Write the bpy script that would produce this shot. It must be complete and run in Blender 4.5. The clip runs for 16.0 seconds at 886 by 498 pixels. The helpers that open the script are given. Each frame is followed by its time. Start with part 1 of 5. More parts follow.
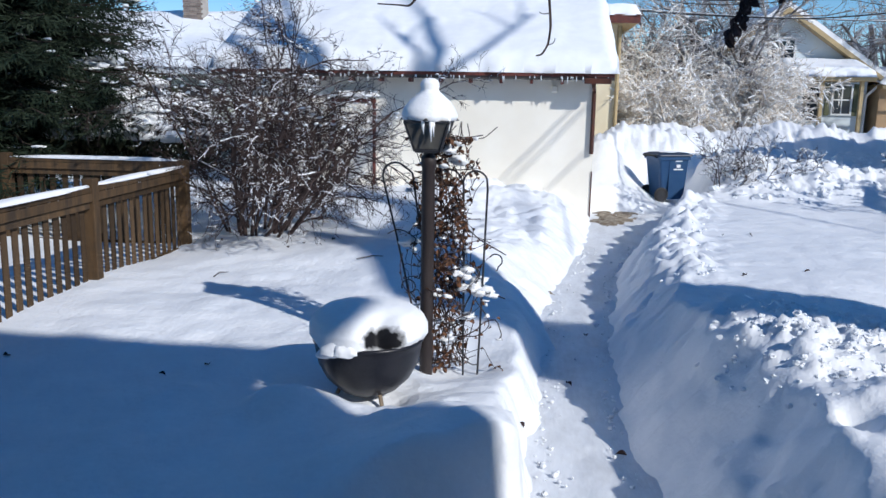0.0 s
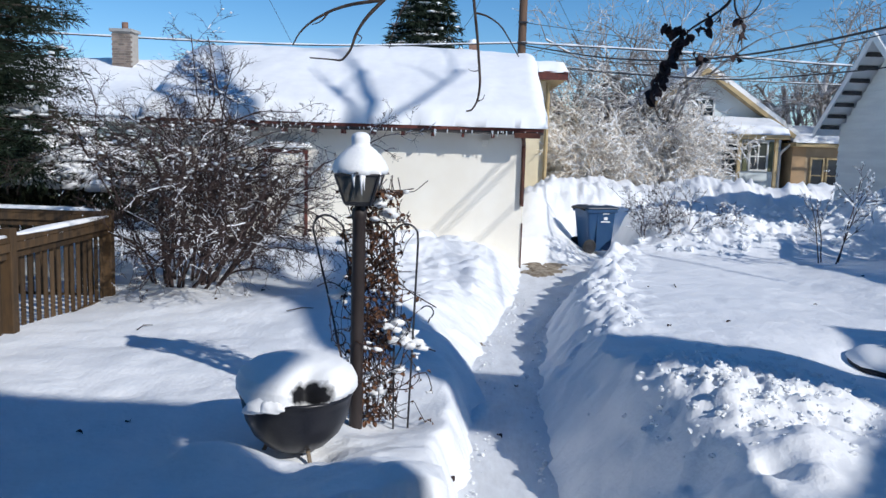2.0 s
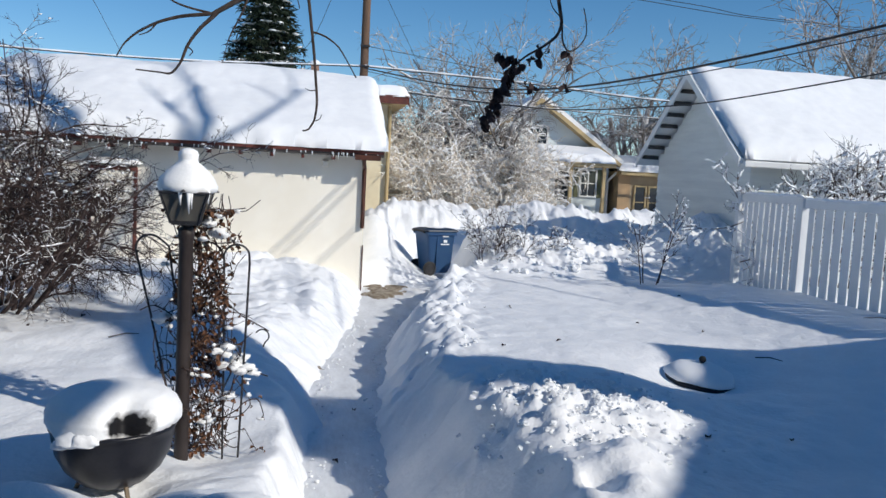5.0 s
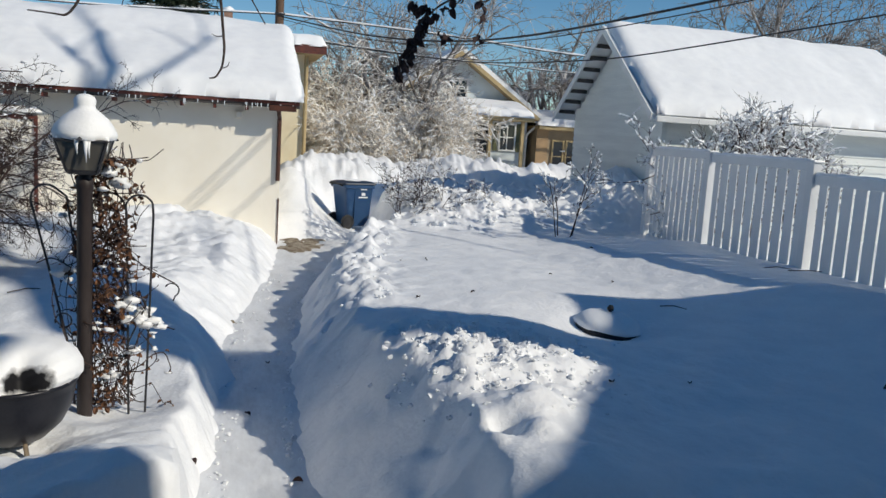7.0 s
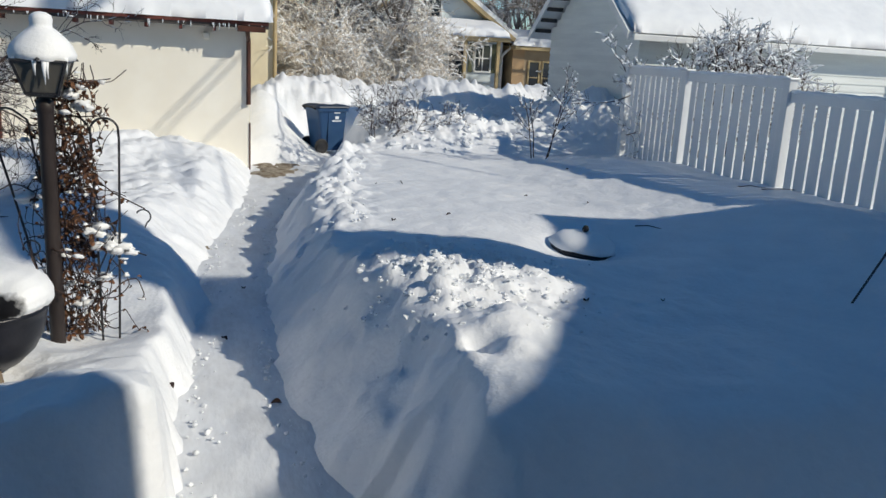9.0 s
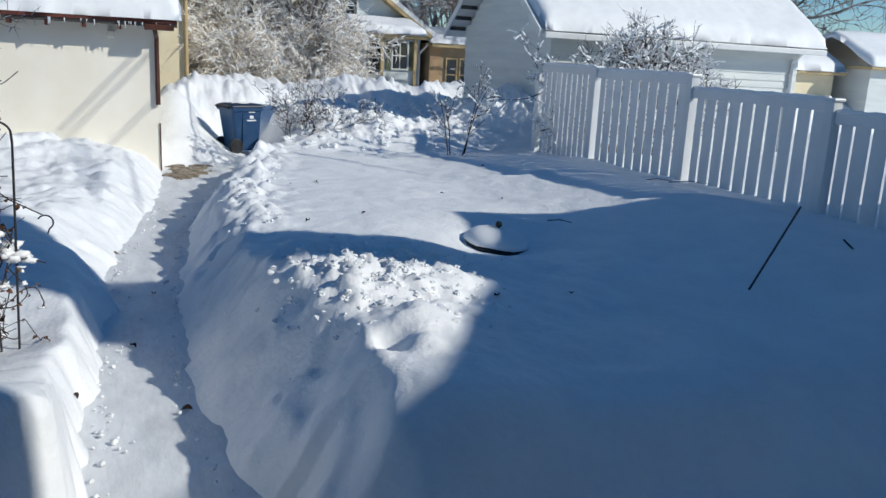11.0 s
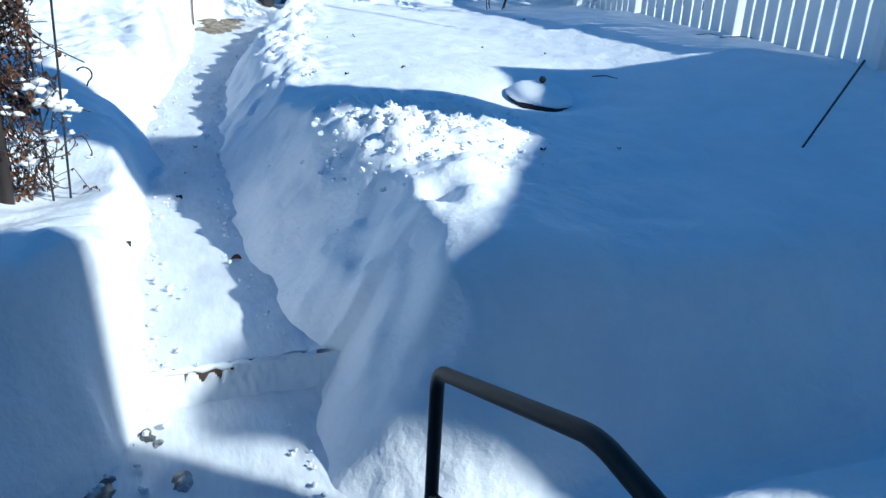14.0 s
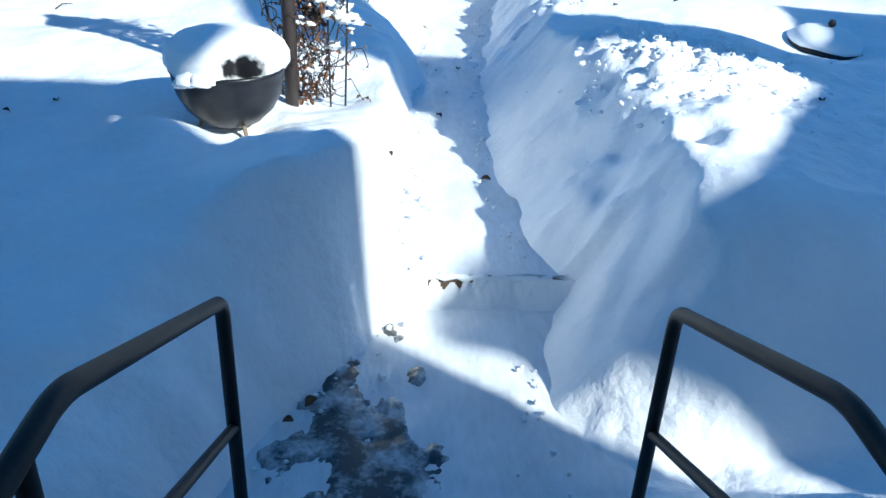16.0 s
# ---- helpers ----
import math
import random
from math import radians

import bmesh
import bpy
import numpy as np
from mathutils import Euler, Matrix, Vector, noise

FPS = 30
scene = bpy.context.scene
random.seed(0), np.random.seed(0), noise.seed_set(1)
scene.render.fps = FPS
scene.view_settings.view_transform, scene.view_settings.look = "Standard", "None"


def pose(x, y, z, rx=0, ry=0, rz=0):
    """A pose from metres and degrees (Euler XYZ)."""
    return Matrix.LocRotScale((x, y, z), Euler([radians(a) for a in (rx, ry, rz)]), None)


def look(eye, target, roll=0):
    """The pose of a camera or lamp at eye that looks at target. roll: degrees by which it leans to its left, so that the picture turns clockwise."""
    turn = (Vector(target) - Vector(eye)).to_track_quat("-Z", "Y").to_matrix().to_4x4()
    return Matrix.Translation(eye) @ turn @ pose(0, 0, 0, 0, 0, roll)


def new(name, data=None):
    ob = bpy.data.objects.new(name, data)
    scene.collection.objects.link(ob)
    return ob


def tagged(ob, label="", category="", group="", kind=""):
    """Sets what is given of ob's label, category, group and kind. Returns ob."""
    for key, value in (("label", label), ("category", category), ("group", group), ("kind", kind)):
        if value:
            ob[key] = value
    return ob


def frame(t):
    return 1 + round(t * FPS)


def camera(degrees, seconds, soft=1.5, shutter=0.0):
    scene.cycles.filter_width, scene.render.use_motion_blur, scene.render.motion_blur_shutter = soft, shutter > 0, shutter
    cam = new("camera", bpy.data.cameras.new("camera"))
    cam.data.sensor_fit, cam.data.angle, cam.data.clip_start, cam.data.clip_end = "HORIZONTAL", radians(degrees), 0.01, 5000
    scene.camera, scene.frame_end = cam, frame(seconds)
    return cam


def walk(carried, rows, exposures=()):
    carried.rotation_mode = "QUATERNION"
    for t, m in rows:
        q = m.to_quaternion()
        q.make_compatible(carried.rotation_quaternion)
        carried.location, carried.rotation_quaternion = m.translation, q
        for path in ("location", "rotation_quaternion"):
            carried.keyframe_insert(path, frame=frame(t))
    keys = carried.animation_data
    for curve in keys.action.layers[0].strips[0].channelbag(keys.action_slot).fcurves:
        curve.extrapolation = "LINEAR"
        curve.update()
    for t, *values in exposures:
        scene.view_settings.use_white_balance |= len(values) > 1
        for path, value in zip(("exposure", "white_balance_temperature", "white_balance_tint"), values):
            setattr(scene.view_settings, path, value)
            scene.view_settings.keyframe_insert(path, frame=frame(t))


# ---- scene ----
cam = camera(57.0, 16.0)
PATH = [
    (0, (-0.238, -0.379, 2.357), (-0.45, 1.574, 1.981), 1.0),
    (0.5, (-0.231, -0.438, 2.363), (-0.382, 1.524, 2.007), 1.5),
    (1, (-0.228, -0.43, 2.369), (-0.331, 1.54, 2.04), 1.6),
    (1.5, (-0.225, -0.428, 2.378), (-0.289, 1.55, 2.093), 1.7),
    (2, (-0.219, -0.394, 2.378), (-0.272, 1.59, 2.127), 1.8),
    (2.5, (-0.213, -0.423, 2.387), (-0.265, 1.566, 2.176), 1.8),
    (3, (-0.204, -0.415, 2.392), (-0.239, 1.576, 2.214), 2.0),
    (3.5, (-0.198, -0.387, 2.378), (-0.136, 1.604, 2.2), 2.7),
    (4, (-0.188, -0.361, 2.375), (-0.025, 1.623, 2.191), 3.3),
    (4.5, (-0.18, -0.36, 2.375), (0.075, 1.615, 2.184), 3.2),
    (4.7, (-0.17, -0.354, 2.372), (0.114, 1.618, 2.191), 3.1),
    (6.8, (-0.106, -0.372, 2.353), (0.402, 1.549, 2.119), 3.6),
    (7, (-0.087, -0.374, 2.349), (0.429, 1.537, 2.069), 3.6),
    (7.5, (-0.082, -0.386, 2.361), (0.446, 1.512, 2.019), 3.1),
    (8, (-0.08, -0.386, 2.33), (0.447, 1.504, 1.942), 3.3),
    (8.5, (-0.055, -0.364, 2.328), (0.475, 1.513, 1.887), 3.1),
    (9, (-0.059, -0.347, 2.323), (0.512, 1.514, 1.865), 3.2),
    (9.5, (-0.036, -0.353, 2.325), (0.569, 1.5, 1.879), 3.4),
    (9.7, (-0.02, -0.356, 2.329), (0.62, 1.484, 1.879), 3.6),
    (11.8, (0.054, -0.435, 2.343), (0.811, 1.358, 1.881), 2.8),
    (12, (0.065, -0.411, 2.339), (0.804, 1.371, 1.812), 3.3),
    (12.5, (-0.032, -0.308, 2.292), (0.709, 1.447, 1.682), 3.6),
    (13, (-0.03, -0.31, 2.243), (0.701, 1.44, 1.608), 2.7),
    (13.5, (-0.043, -0.342, 2.25), (0.657, 1.379, 1.512), 3.2),
    (14, (-0.06, -0.354, 2.256), (0.593, 1.371, 1.482), 3.0),
    (14.5, (-0.087, -0.386, 2.255), (0.464, 1.345, 1.418), 2.9),
    (15, (-0.095, -0.393, 2.233), (0.312, 1.35, 1.341), 2.9),
    (15.5, (-0.107, -0.406, 2.236), (0.11, 1.342, 1.29), 2.9),
    (16, (-0.12, -0.41, 2.248), (-0.031, 1.351, 1.304), 2.8),
]
walk(cam, [(t, look(eye, target, roll)) for t, eye, target, roll in PATH],
     [(0, -0.63, 5600, 8), (3.5, -0.70, 5850, 7), (5, -0.72, 6050, 7), (7, -0.90, 6400, 5), (9.5, -0.88, 6300, 4), (12.5, -0.78, 5350, 1), (13.5, -0.40, 5100, -3), (14.5, 0.02, 5250, -2), (16, 0.27, 5450, -3)])

# ---- light ----
SUN_EL, SUN_H = radians(32.4), Vector((0.785, -0.62, 0)).normalized()
world = bpy.data.worlds.new("sky_world")
scene.world = world
world.use_nodes = True
wn = world.node_tree
sky = wn.nodes.new("ShaderNodeTexSky")
sky.sky_type, sky.sun_disc = "NISHITA", False
sky.sun_elevation, sky.sun_rotation = SUN_EL, math.atan2(SUN_H.x, SUN_H.y)
sky.altitude, sky.air_density, sky.dust_density, sky.ozone_density = 250, 0.85, 0.0, 2.2
hsv = wn.nodes.new("ShaderNodeHueSaturation")
hsv.inputs["Hue"].default_value, hsv.inputs["Saturation"].default_value = 0.498, 1.25
wn.links.new(sky.outputs[0], hsv.inputs["Color"])
wn.links.new(hsv.outputs[0], wn.nodes["Background"].inputs[0])
wn.nodes["Background"].inputs[1].default_value = 0.162
sun = new("sun", bpy.data.lights.new("sun", "SUN"))
sun.data.energy, sun.data.angle, sun.data.color = 6.5, radians(0.75), (1.0, 0.89, 0.76)
sun_dir = (SUN_H * math.cos(SUN_EL) + Vector((0, 0, math.sin(SUN_EL)))).normalized()
sun.matrix_world = look(sun_dir * 40, (0, 0, 0))


# ---- materials ----
def mat(name, col, col2=None, rough=0.7, scale=6.0, fine=60.0, bump=0.15, dist=0.01, metal=0.0, spec=0.4, stretch=(1, 1, 1), per=0.0, lo=0.35, hi=0.65):
    """Two colours mixed by noise at two scales, with a bump; per: brightness spread from object to object."""
    m = bpy.data.materials.new(name)
    m.use_nodes = True
    n, l = m.node_tree.nodes, m.node_tree.links
    b = n["Principled BSDF"]
    tc, mp = n.new("ShaderNodeTexCoord"), n.new("ShaderNodeMapping")
    mp.inputs["Scale"].default_value = stretch
    l.new(tc.outputs["Object"], mp.inputs[0])
    a, f = n.new("ShaderNodeTexNoise"), n.new("ShaderNodeTexNoise")
    a.inputs["Scale"].default_value, f.inputs["Scale"].default_value = scale, fine
    a.inputs["Detail"].default_value, f.inputs["Detail"].default_value = 5, 4
    l.new(mp.outputs[0], a.inputs[0]), l.new(mp.outputs[0], f.inputs[0])
    add = n.new("ShaderNodeMath")
    add.operation = "MULTIPLY_ADD"
    l.new(f.outputs[0], add.inputs[0])
    add.inputs[1].default_value = 0.35
    sub = n.new("ShaderNodeMath")
    sub.operation = "SUBTRACT"
    l.new(a.outputs[0], sub.inputs[0])
    sub.inputs[1].default_value = 0.175
    l.new(sub.outputs[0], add.inputs[2])
    r = n.new("ShaderNodeMapRange")
    r.inputs[1].default_value, r.inputs[2].default_value = lo, hi
    l.new(add.outputs[0], r.inputs[0])
    mix = n.new("ShaderNodeMix")
    mix.data_type = "RGBA"
    mix.inputs[6].default_value, mix.inputs[7].default_value = (*col, 1), (*(col2 or [c * 0.75 for c in col]), 1)
    l.new(r.outputs[0], mix.inputs[0])
    out = mix.outputs[2]
    if per:
        info, hsv, pr = n.new("ShaderNodeObjectInfo"), n.new("ShaderNodeHueSaturation"), n.new("ShaderNodeMapRange")
        pr.inputs[3].default_value, pr.inputs[4].default_value = 1 - per, 1 + per
        l.new(info.outputs["Random"], pr.inputs[0]), l.new(pr.outputs[0], hsv.inputs["Value"]), l.new(out, hsv.inputs["Color"])
        out = hsv.outputs[0]
    l.new(out, b.inputs["Base Color"])
    b.inputs["Roughness"].default_value, b.inputs["Metallic"].default_value, b.inputs["Specular IOR Level"].default_value = rough, metal, spec
    if bump:
        bp = n.new("ShaderNodeBump")
        bp.inputs["Strength"].default_value, bp.inputs["Distance"].default_value = bump, dist
        l.new(add.outputs[0], bp.inputs["Height"]), l.new(bp.outputs[0], b.inputs["Normal"])
    return m


SNOW = mat("snow", (0.90, 0.91, 0.93), (0.83, 0.85, 0.88), 0.55, 2.2, 22, 0.55, 0.045, spec=0.25)
SNOW_SOFT = mat("snow_soft", (0.92, 0.93, 0.94), (0.87, 0.88, 0.90), 0.6, 5, 45, 0.35, 0.02, spec=0.2)
SNOW_CHUNK = mat("snow_chunk", (0.90, 0.91, 0.93), (0.80, 0.82, 0.85), 0.6, 7, 30, 0.8, 0.05, spec=0.2)
PACKED = mat("packed_snow", (0.78, 0.80, 0.83), (0.62, 0.63, 0.65), 0.42, 3.5, 28, 0.6, 0.02, spec=0.35, stretch=(1, 0.35, 1), lo=0.4, hi=0.75)
ICE = mat("wet_ice", (0.07, 0.072, 0.075), (0.55, 0.57, 0.60), 0.28, 9, 50, 0.4, 0.01, spec=0.4, lo=0.43, hi=0.70)
DIRT = mat("grit", (0.14, 0.10, 0.06), (0.35, 0.31, 0.25), 0.85, 8, 60, 0.5, 0.02)
STUCCO = mat("cream_stucco", (0.93, 0.89, 0.79), (0.88, 0.83, 0.72), 0.9, 1.6, 110, 0.5, 0.008, spec=0.2)
YELLOW = mat("yellow_stucco", (0.82, 0.73, 0.52), (0.76, 0.66, 0.46), 0.85, 2, 60, 0.2, 0.01, spec=0.2)
CLAP = mat("pale_grey_siding", (0.74, 0.77, 0.75), (0.66, 0.69, 0.68), 0.6, 2.5, 45, 0.15, 0.004, stretch=(0.4, 0.4, 3), per=0.03)
GREENISH = mat("pale_green_siding", (0.60, 0.62, 0.50), (0.54, 0.56, 0.45), 0.65, 2.5, 45, 0.15, 0.004, per=0.03)
BLUEWALL = mat("pale_blue_siding", (0.66, 0.72, 0.74), (0.58, 0.64, 0.67), 0.65, 2, 40, 0.15, 0.004)
TAN = mat("tan_siding", (0.44, 0.34, 0.22), (0.36, 0.28, 0.18), 0.75, 2, 40, 0.15, 0.004)
ORANGE = mat("orange_siding", (0.46, 0.31, 0.17), (0.38, 0.26, 0.15), 0.75, 2, 40, 0.15, 0.004)
REDWOOD = mat("dark_red_paint", (0.16, 0.045, 0.03), (0.10, 0.035, 0.03), 0.6, 9, 60, 0.3, 0.005)
BROWNMETAL = mat("brown_downspout", (0.10, 0.035, 0.02), (0.07, 0.03, 0.02), 0.45, 9, 60, 0.1, 0.003)
WHITEPAINT = mat("white_paint", (0.80, 0.81, 0.80), (0.72, 0.73, 0.73), 0.45, 3, 40, 0.1, 0.003, per=0.03)
VINYL = mat("white_vinyl", (0.78, 0.80, 0.81), (0.72, 0.74, 0.76), 0.35, 2, 30, 0.05, 0.003, per=0.04)
TANTRIM = mat("tan_trim", (0.50, 0.38, 0.20), (0.42, 0.32, 0.17), 0.6, 4, 40, 0.1, 0.003)
SHUTTER = mat("olive_shutter", (0.12, 0.13, 0.07), (0.09, 0.10, 0.05), 0.6, 5, 40, 0.1, 0.003)
FENCEWOOD = mat("weathered_wood", (0.095, 0.058, 0.028), (0.040, 0.029, 0.020), 0.8, 4, 55, 0.5, 0.006, stretch=(2.5, 2.5, 0.3), per=0.42, spec=0.2)
IRON = mat("black_iron", (0.018, 0.019, 0.024), (0.035, 0.034, 0.036), 0.42, 14, 120, 0.25, 0.003, spec=0.5)
RAILPAINT = mat("black_rail_paint", (0.007, 0.007, 0.009), (0.018, 0.015, 0.014), 0.5, 8, 90, 0.15, 0.002, spec=0.25)
ENAMEL = mat("black_enamel", (0.008, 0.009, 0.014), (0.02, 0.02, 0.026), 0.34, 5, 70, 0.1, 0.002, spec=0.35)
ALU = mat("worn_grill_leg", (0.30, 0.24, 0.17), (0.18, 0.13, 0.09), 0.5, 9, 60, 0.2, 0.003, metal=0.6)
POSTPAINT = mat("dark_brown_post", (0.022, 0.016, 0.015), (0.04, 0.03, 0.027), 0.5, 7, 60, 0.2, 0.003, stretch=(1, 1, 0.3))
BARK = mat("grey_brown_bark", (0.085, 0.06, 0.054), (0.048, 0.037, 0.036), 0.9, 14, 80, 0.5, 0.006, spec=0.15)
DARKBARK = mat("dark_bark", (0.045, 0.034, 0.030), (0.09, 0.07, 0.06), 0.9, 10, 60, 0.5, 0.008, spec=0.15)
FROST = mat("frosted_twig", (0.56, 0.46, 0.34), (0.92, 0.90, 0.86), 0.8, 5, 40, 0.4, 0.006, spec=0.15, lo=0.35, hi=0.6)
FROSTGREY = mat("frosted_far_twig", (0.17, 0.145, 0.125), (0.55, 0.54, 0.54), 0.85, 2, 14, 0.3, 0.006, spec=0.1, lo=0.42, hi=0.62)
NEEDLE = mat("spruce_needles", (0.009, 0.019, 0.012), (0.028, 0.038, 0.022), 0.75, 4, 30, 0.0, spec=0.15)
JUNIPER = mat("juniper_needles", (0.022, 0.032, 0.016), (0.06, 0.055, 0.03), 0.8, 4, 30, 0.0, spec=0.15)
DEADLEAF = mat("dead_leaf", (0.17, 0.085, 0.045), (0.09, 0.045, 0.03), 0.8, 12, 60, 0.2, 0.004, per=0.2, spec=0.2)
DARKLEAF = mat("dark_dead_leaf", (0.035, 0.024, 0.026), (0.07, 0.045, 0.04), 0.8, 12, 60, 0.2, 0.004, per=0.2, spec=0.2)
BINBLUE = mat("blue_plastic", (0.018, 0.058, 0.15), (0.025, 0.07, 0.16), 0.42, 4, 80, 0.1, 0.002, spec=0.4)
RUBBER = mat("black_rubber", (0.012, 0.012, 0.013), (0.03, 0.03, 0.03), 0.7, 14, 80, 0.2, 0.003)
LABELWHITE = mat("white_print", (0.75, 0.77, 0.8), (0.7, 0.72, 0.75), 0.5, 9, 60, 0.0)
GREYBRICK = mat("old_chimney_brick", (0.30, 0.24, 0.19), (0.20, 0.16, 0.14), 0.9, 8, 60, 0.3, 0.006, per=0.3)
BRICKM = mat("chimney_brick", (0.34, 0.20, 0.14), (0.24, 0.15, 0.11), 0.9, 8, 60, 0.3, 0.006, per=0.2)
MORTAR = mat("mortar", (0.4, 0.37, 0.33), (0.33, 0.3, 0.27), 0.95, 9, 80, 0.3, 0.004)
POLEWOOD = mat("utility_pole_wood", (0.16, 0.095, 0.06), (0.10, 0.065, 0.045), 0.9, 6, 60, 0.4, 0.008, stretch=(1, 1, 0.15))
CABLE = mat("cable_rubber", (0.02, 0.02, 0.022), (0.04, 0.04, 0.045), 0.6, 9, 60, 0.0)
CONCRETE = mat("concrete", (0.40, 0.39, 0.37), (0.30, 0.29, 0.28), 0.85, 3, 60, 0.4, 0.006)
SHINGLE = mat("dark_shingle", (0.06, 0.055, 0.05), (0.10, 0.09, 0.085), 0.9, 6, 60, 0.4, 0.01)
BRICKWALL = mat("house_siding", (0.55, 0.54, 0.50), (0.48, 0.47, 0.44), 0.8, 3, 40, 0.2, 0.006)


def glass(name, tint, rough=0.06, clear=0.0):
    m = bpy.data.materials.new(name)
    m.use_nodes = True
    b = m.node_tree.nodes["Principled BSDF"]
    b.inputs["Base Color"].default_value, b.inputs["Roughness"].default_value = (*tint, 1), rough
    b.inputs["Specular IOR Level"].default_value, b.inputs["Transmission Weight"].default_value = 0.6, clear
    return m


PANE = glass("window_glass", (0.02, 0.025, 0.03))
LANTERNGLASS = glass("lantern_glass", (0.20, 0.19, 0.165), 0.3, 0.6)


# ---- mesh helpers ----
def thing(name, x=0, y=0, z=0, rz=0, label="", category="", group="", kind=""):
    ob = new(name)
    ob.matrix_world = pose(x, y, z, 0, 0, rz)
    return tagged(ob, label, category, group, kind)


def mesh_of(name, verts, faces, material, smooth=False):
    me = bpy.data.meshes.new(name)
    me.from_pydata(verts, [], faces)
    me.materials.append(material)
    if smooth:
        me.shade_smooth()
    return me


def part(name, bm, material, parent=None, label="", smooth=False, world_space=False):
    """Links a bmesh, or a (verts, faces) pair, as one mesh object under a thing."""
    if isinstance(bm, tuple):
        me = mesh_of(name, bm[0], bm[1], material, smooth)
    elif isinstance(bm, bpy.types.Mesh):
        me = bm
    else:
        me = bpy.data.meshes.new(name)
        bm.to_mesh(me)
        bm.free()
        me.materials.append(material)
        if smooth:
            me.shade_smooth()
    ob = new(name, me)
    if parent is not None:
        ob.parent = parent
        if world_space:
            ob.matrix_parent_inverse = parent.matrix_world.inverted()
    return tagged(ob, label)


def box(x0, x1, y0, y1, z0, z1, bevel=0.0, bm=None):
    bm = bm or bmesh.new()
    m = Matrix.Translation(((x0 + x1) / 2, (y0 + y1) / 2, (z0 + z1) / 2)) @ Matrix.Diagonal((x1 - x0, y1 - y0, z1 - z0, 1))
    got = bmesh.ops.create_cube(bm, size=1, matrix=m)
    if bevel:
        edges = list({e for v in got["verts"] for e in v.link_edges})
        bmesh.ops.bevel(bm, geom=edges, offset=bevel, segments=2, affect="EDGES", profile=0.5)
    return bm


def prism(poly, axis, a, b):
    """A flat outline pushed along an axis: 'x' takes (y, z) pairs, 'y' takes (x, z), 'z' takes (x, y)."""
    put = {"x": lambda p, s: (s, p[0], p[1]), "y": lambda p, s: (p[0], s, p[1]), "z": lambda p, s: (p[0], p[1], s)}[axis]
    bm = bmesh.new()
    lo, hi = [bm.verts.new(put(p, a)) for p in poly], [bm.verts.new(put(p, b)) for p in poly]
    bm.faces.new(lo), bm.faces.new(hi[::-1])
    for i in range(len(poly)):
        j = (i + 1) % len(poly)
        bm.faces.new((lo[j], lo[i], hi[i], hi[j]))
    bmesh.ops.recalc_face_normals(bm, faces=bm.faces)
    return bm


def lathe(profile, n=32, cx=0, cy=0):
    verts, faces = [], []
    for r, z in profile:
        for k in range(n):
            a = 2 * math.pi * k / n
            verts.append((cx + r * math.cos(a), cy + r * math.sin(a), z))
    for i in range(len(profile) - 1):
        for k in range(n):
            k2 = (k + 1) % n
            faces.append((i * n + k, i * n + k2, (i + 1) * n + k2, (i + 1) * n + k))
    return verts, faces


class Tubes:
    """Gathers many tapered tubes along polylines into one mesh."""

    def __init__(self):
        self.v, self.f = [], []

    def add(self, pts, radii, sides=5, cap=True):
        pts = [Vector(p) for p in pts]
        n, base = len(pts), len(self.v)
        ref = Vector((0.31, 0.22, 0.92))
        for i, p in enumerate(pts):
            d = (pts[min(i + 1, n - 1)] - pts[max(i - 1, 0)])
            d = d.normalized() if d.length > 1e-9 else Vector((0, 0, 1))
            u = d.cross(ref)
            if u.length < 0.05:
                u = d.cross(Vector((1, 0, 0)))
            u.normalize()
            w = d.cross(u)
            r = radii[i] if isinstance(radii, (list, tuple)) else radii
            for k in range(sides):
                a = 2 * math.pi * k / sides
                self.v.append(tuple(p + (u * math.cos(a) + w * math.sin(a)) * r))
        for i in range(n - 1):
            for k in range(sides):
                k2 = (k + 1) % sides
                a = base + i * sides
                self.f.append((a + k, a + k2, a + sides + k2, a + sides + k))
        if cap:
            self.f.append(tuple(base + k for k in range(sides))[::-1])
            self.f.append(tuple(base + (n - 1) * sides + k for k in range(sides)))

    def get(self):
        return self.v, self.f


def bent(pts, r=0.12, steps=6):
    """Rounds the corners of a polyline."""
    pts = [Vector(p) for p in pts]
    out = [pts[0]]
    for a, b, c in zip(pts, pts[1:], pts[2:]):
        k = min(r, (b - a).length * 0.45, (c - b).length * 0.45)
        p, q = b + (a - b).normalized() * k, b + (c - b).normalized() * k
        out += [p.lerp(b, t).lerp(b.lerp(q, t), t) for t in [s / steps for s in range(steps + 1)]]
    return out + [pts[-1]]


def lattice(seed):
    rng = np.random.RandomState(seed)
    return rng.rand(256, 256)


LAT = lattice(5)


def vnoise(x, y):
    """Smooth value noise, -1 to 1, on arrays."""
    x, y = np.asarray(x, float), np.asarray(y, float)
    xi, yi = np.floor(x).astype(int), np.floor(y).astype(int)
    fx, fy = x - xi, y - yi
    fx, fy = fx * fx * fx * (fx * (fx * 6 - 15) + 10), fy * fy * fy * (fy * (fy * 6 - 15) + 10)
    g = lambda a, b: LAT[a & 255, b & 255]  # noqa: E731
    top = g(xi, yi) * (1 - fx) + g(xi + 1, yi) * fx
    low = g(xi, yi + 1) * (1 - fx) + g(xi + 1, yi + 1) * fx
    return 2 * (top * (1 - fy) + low * fy) - 1


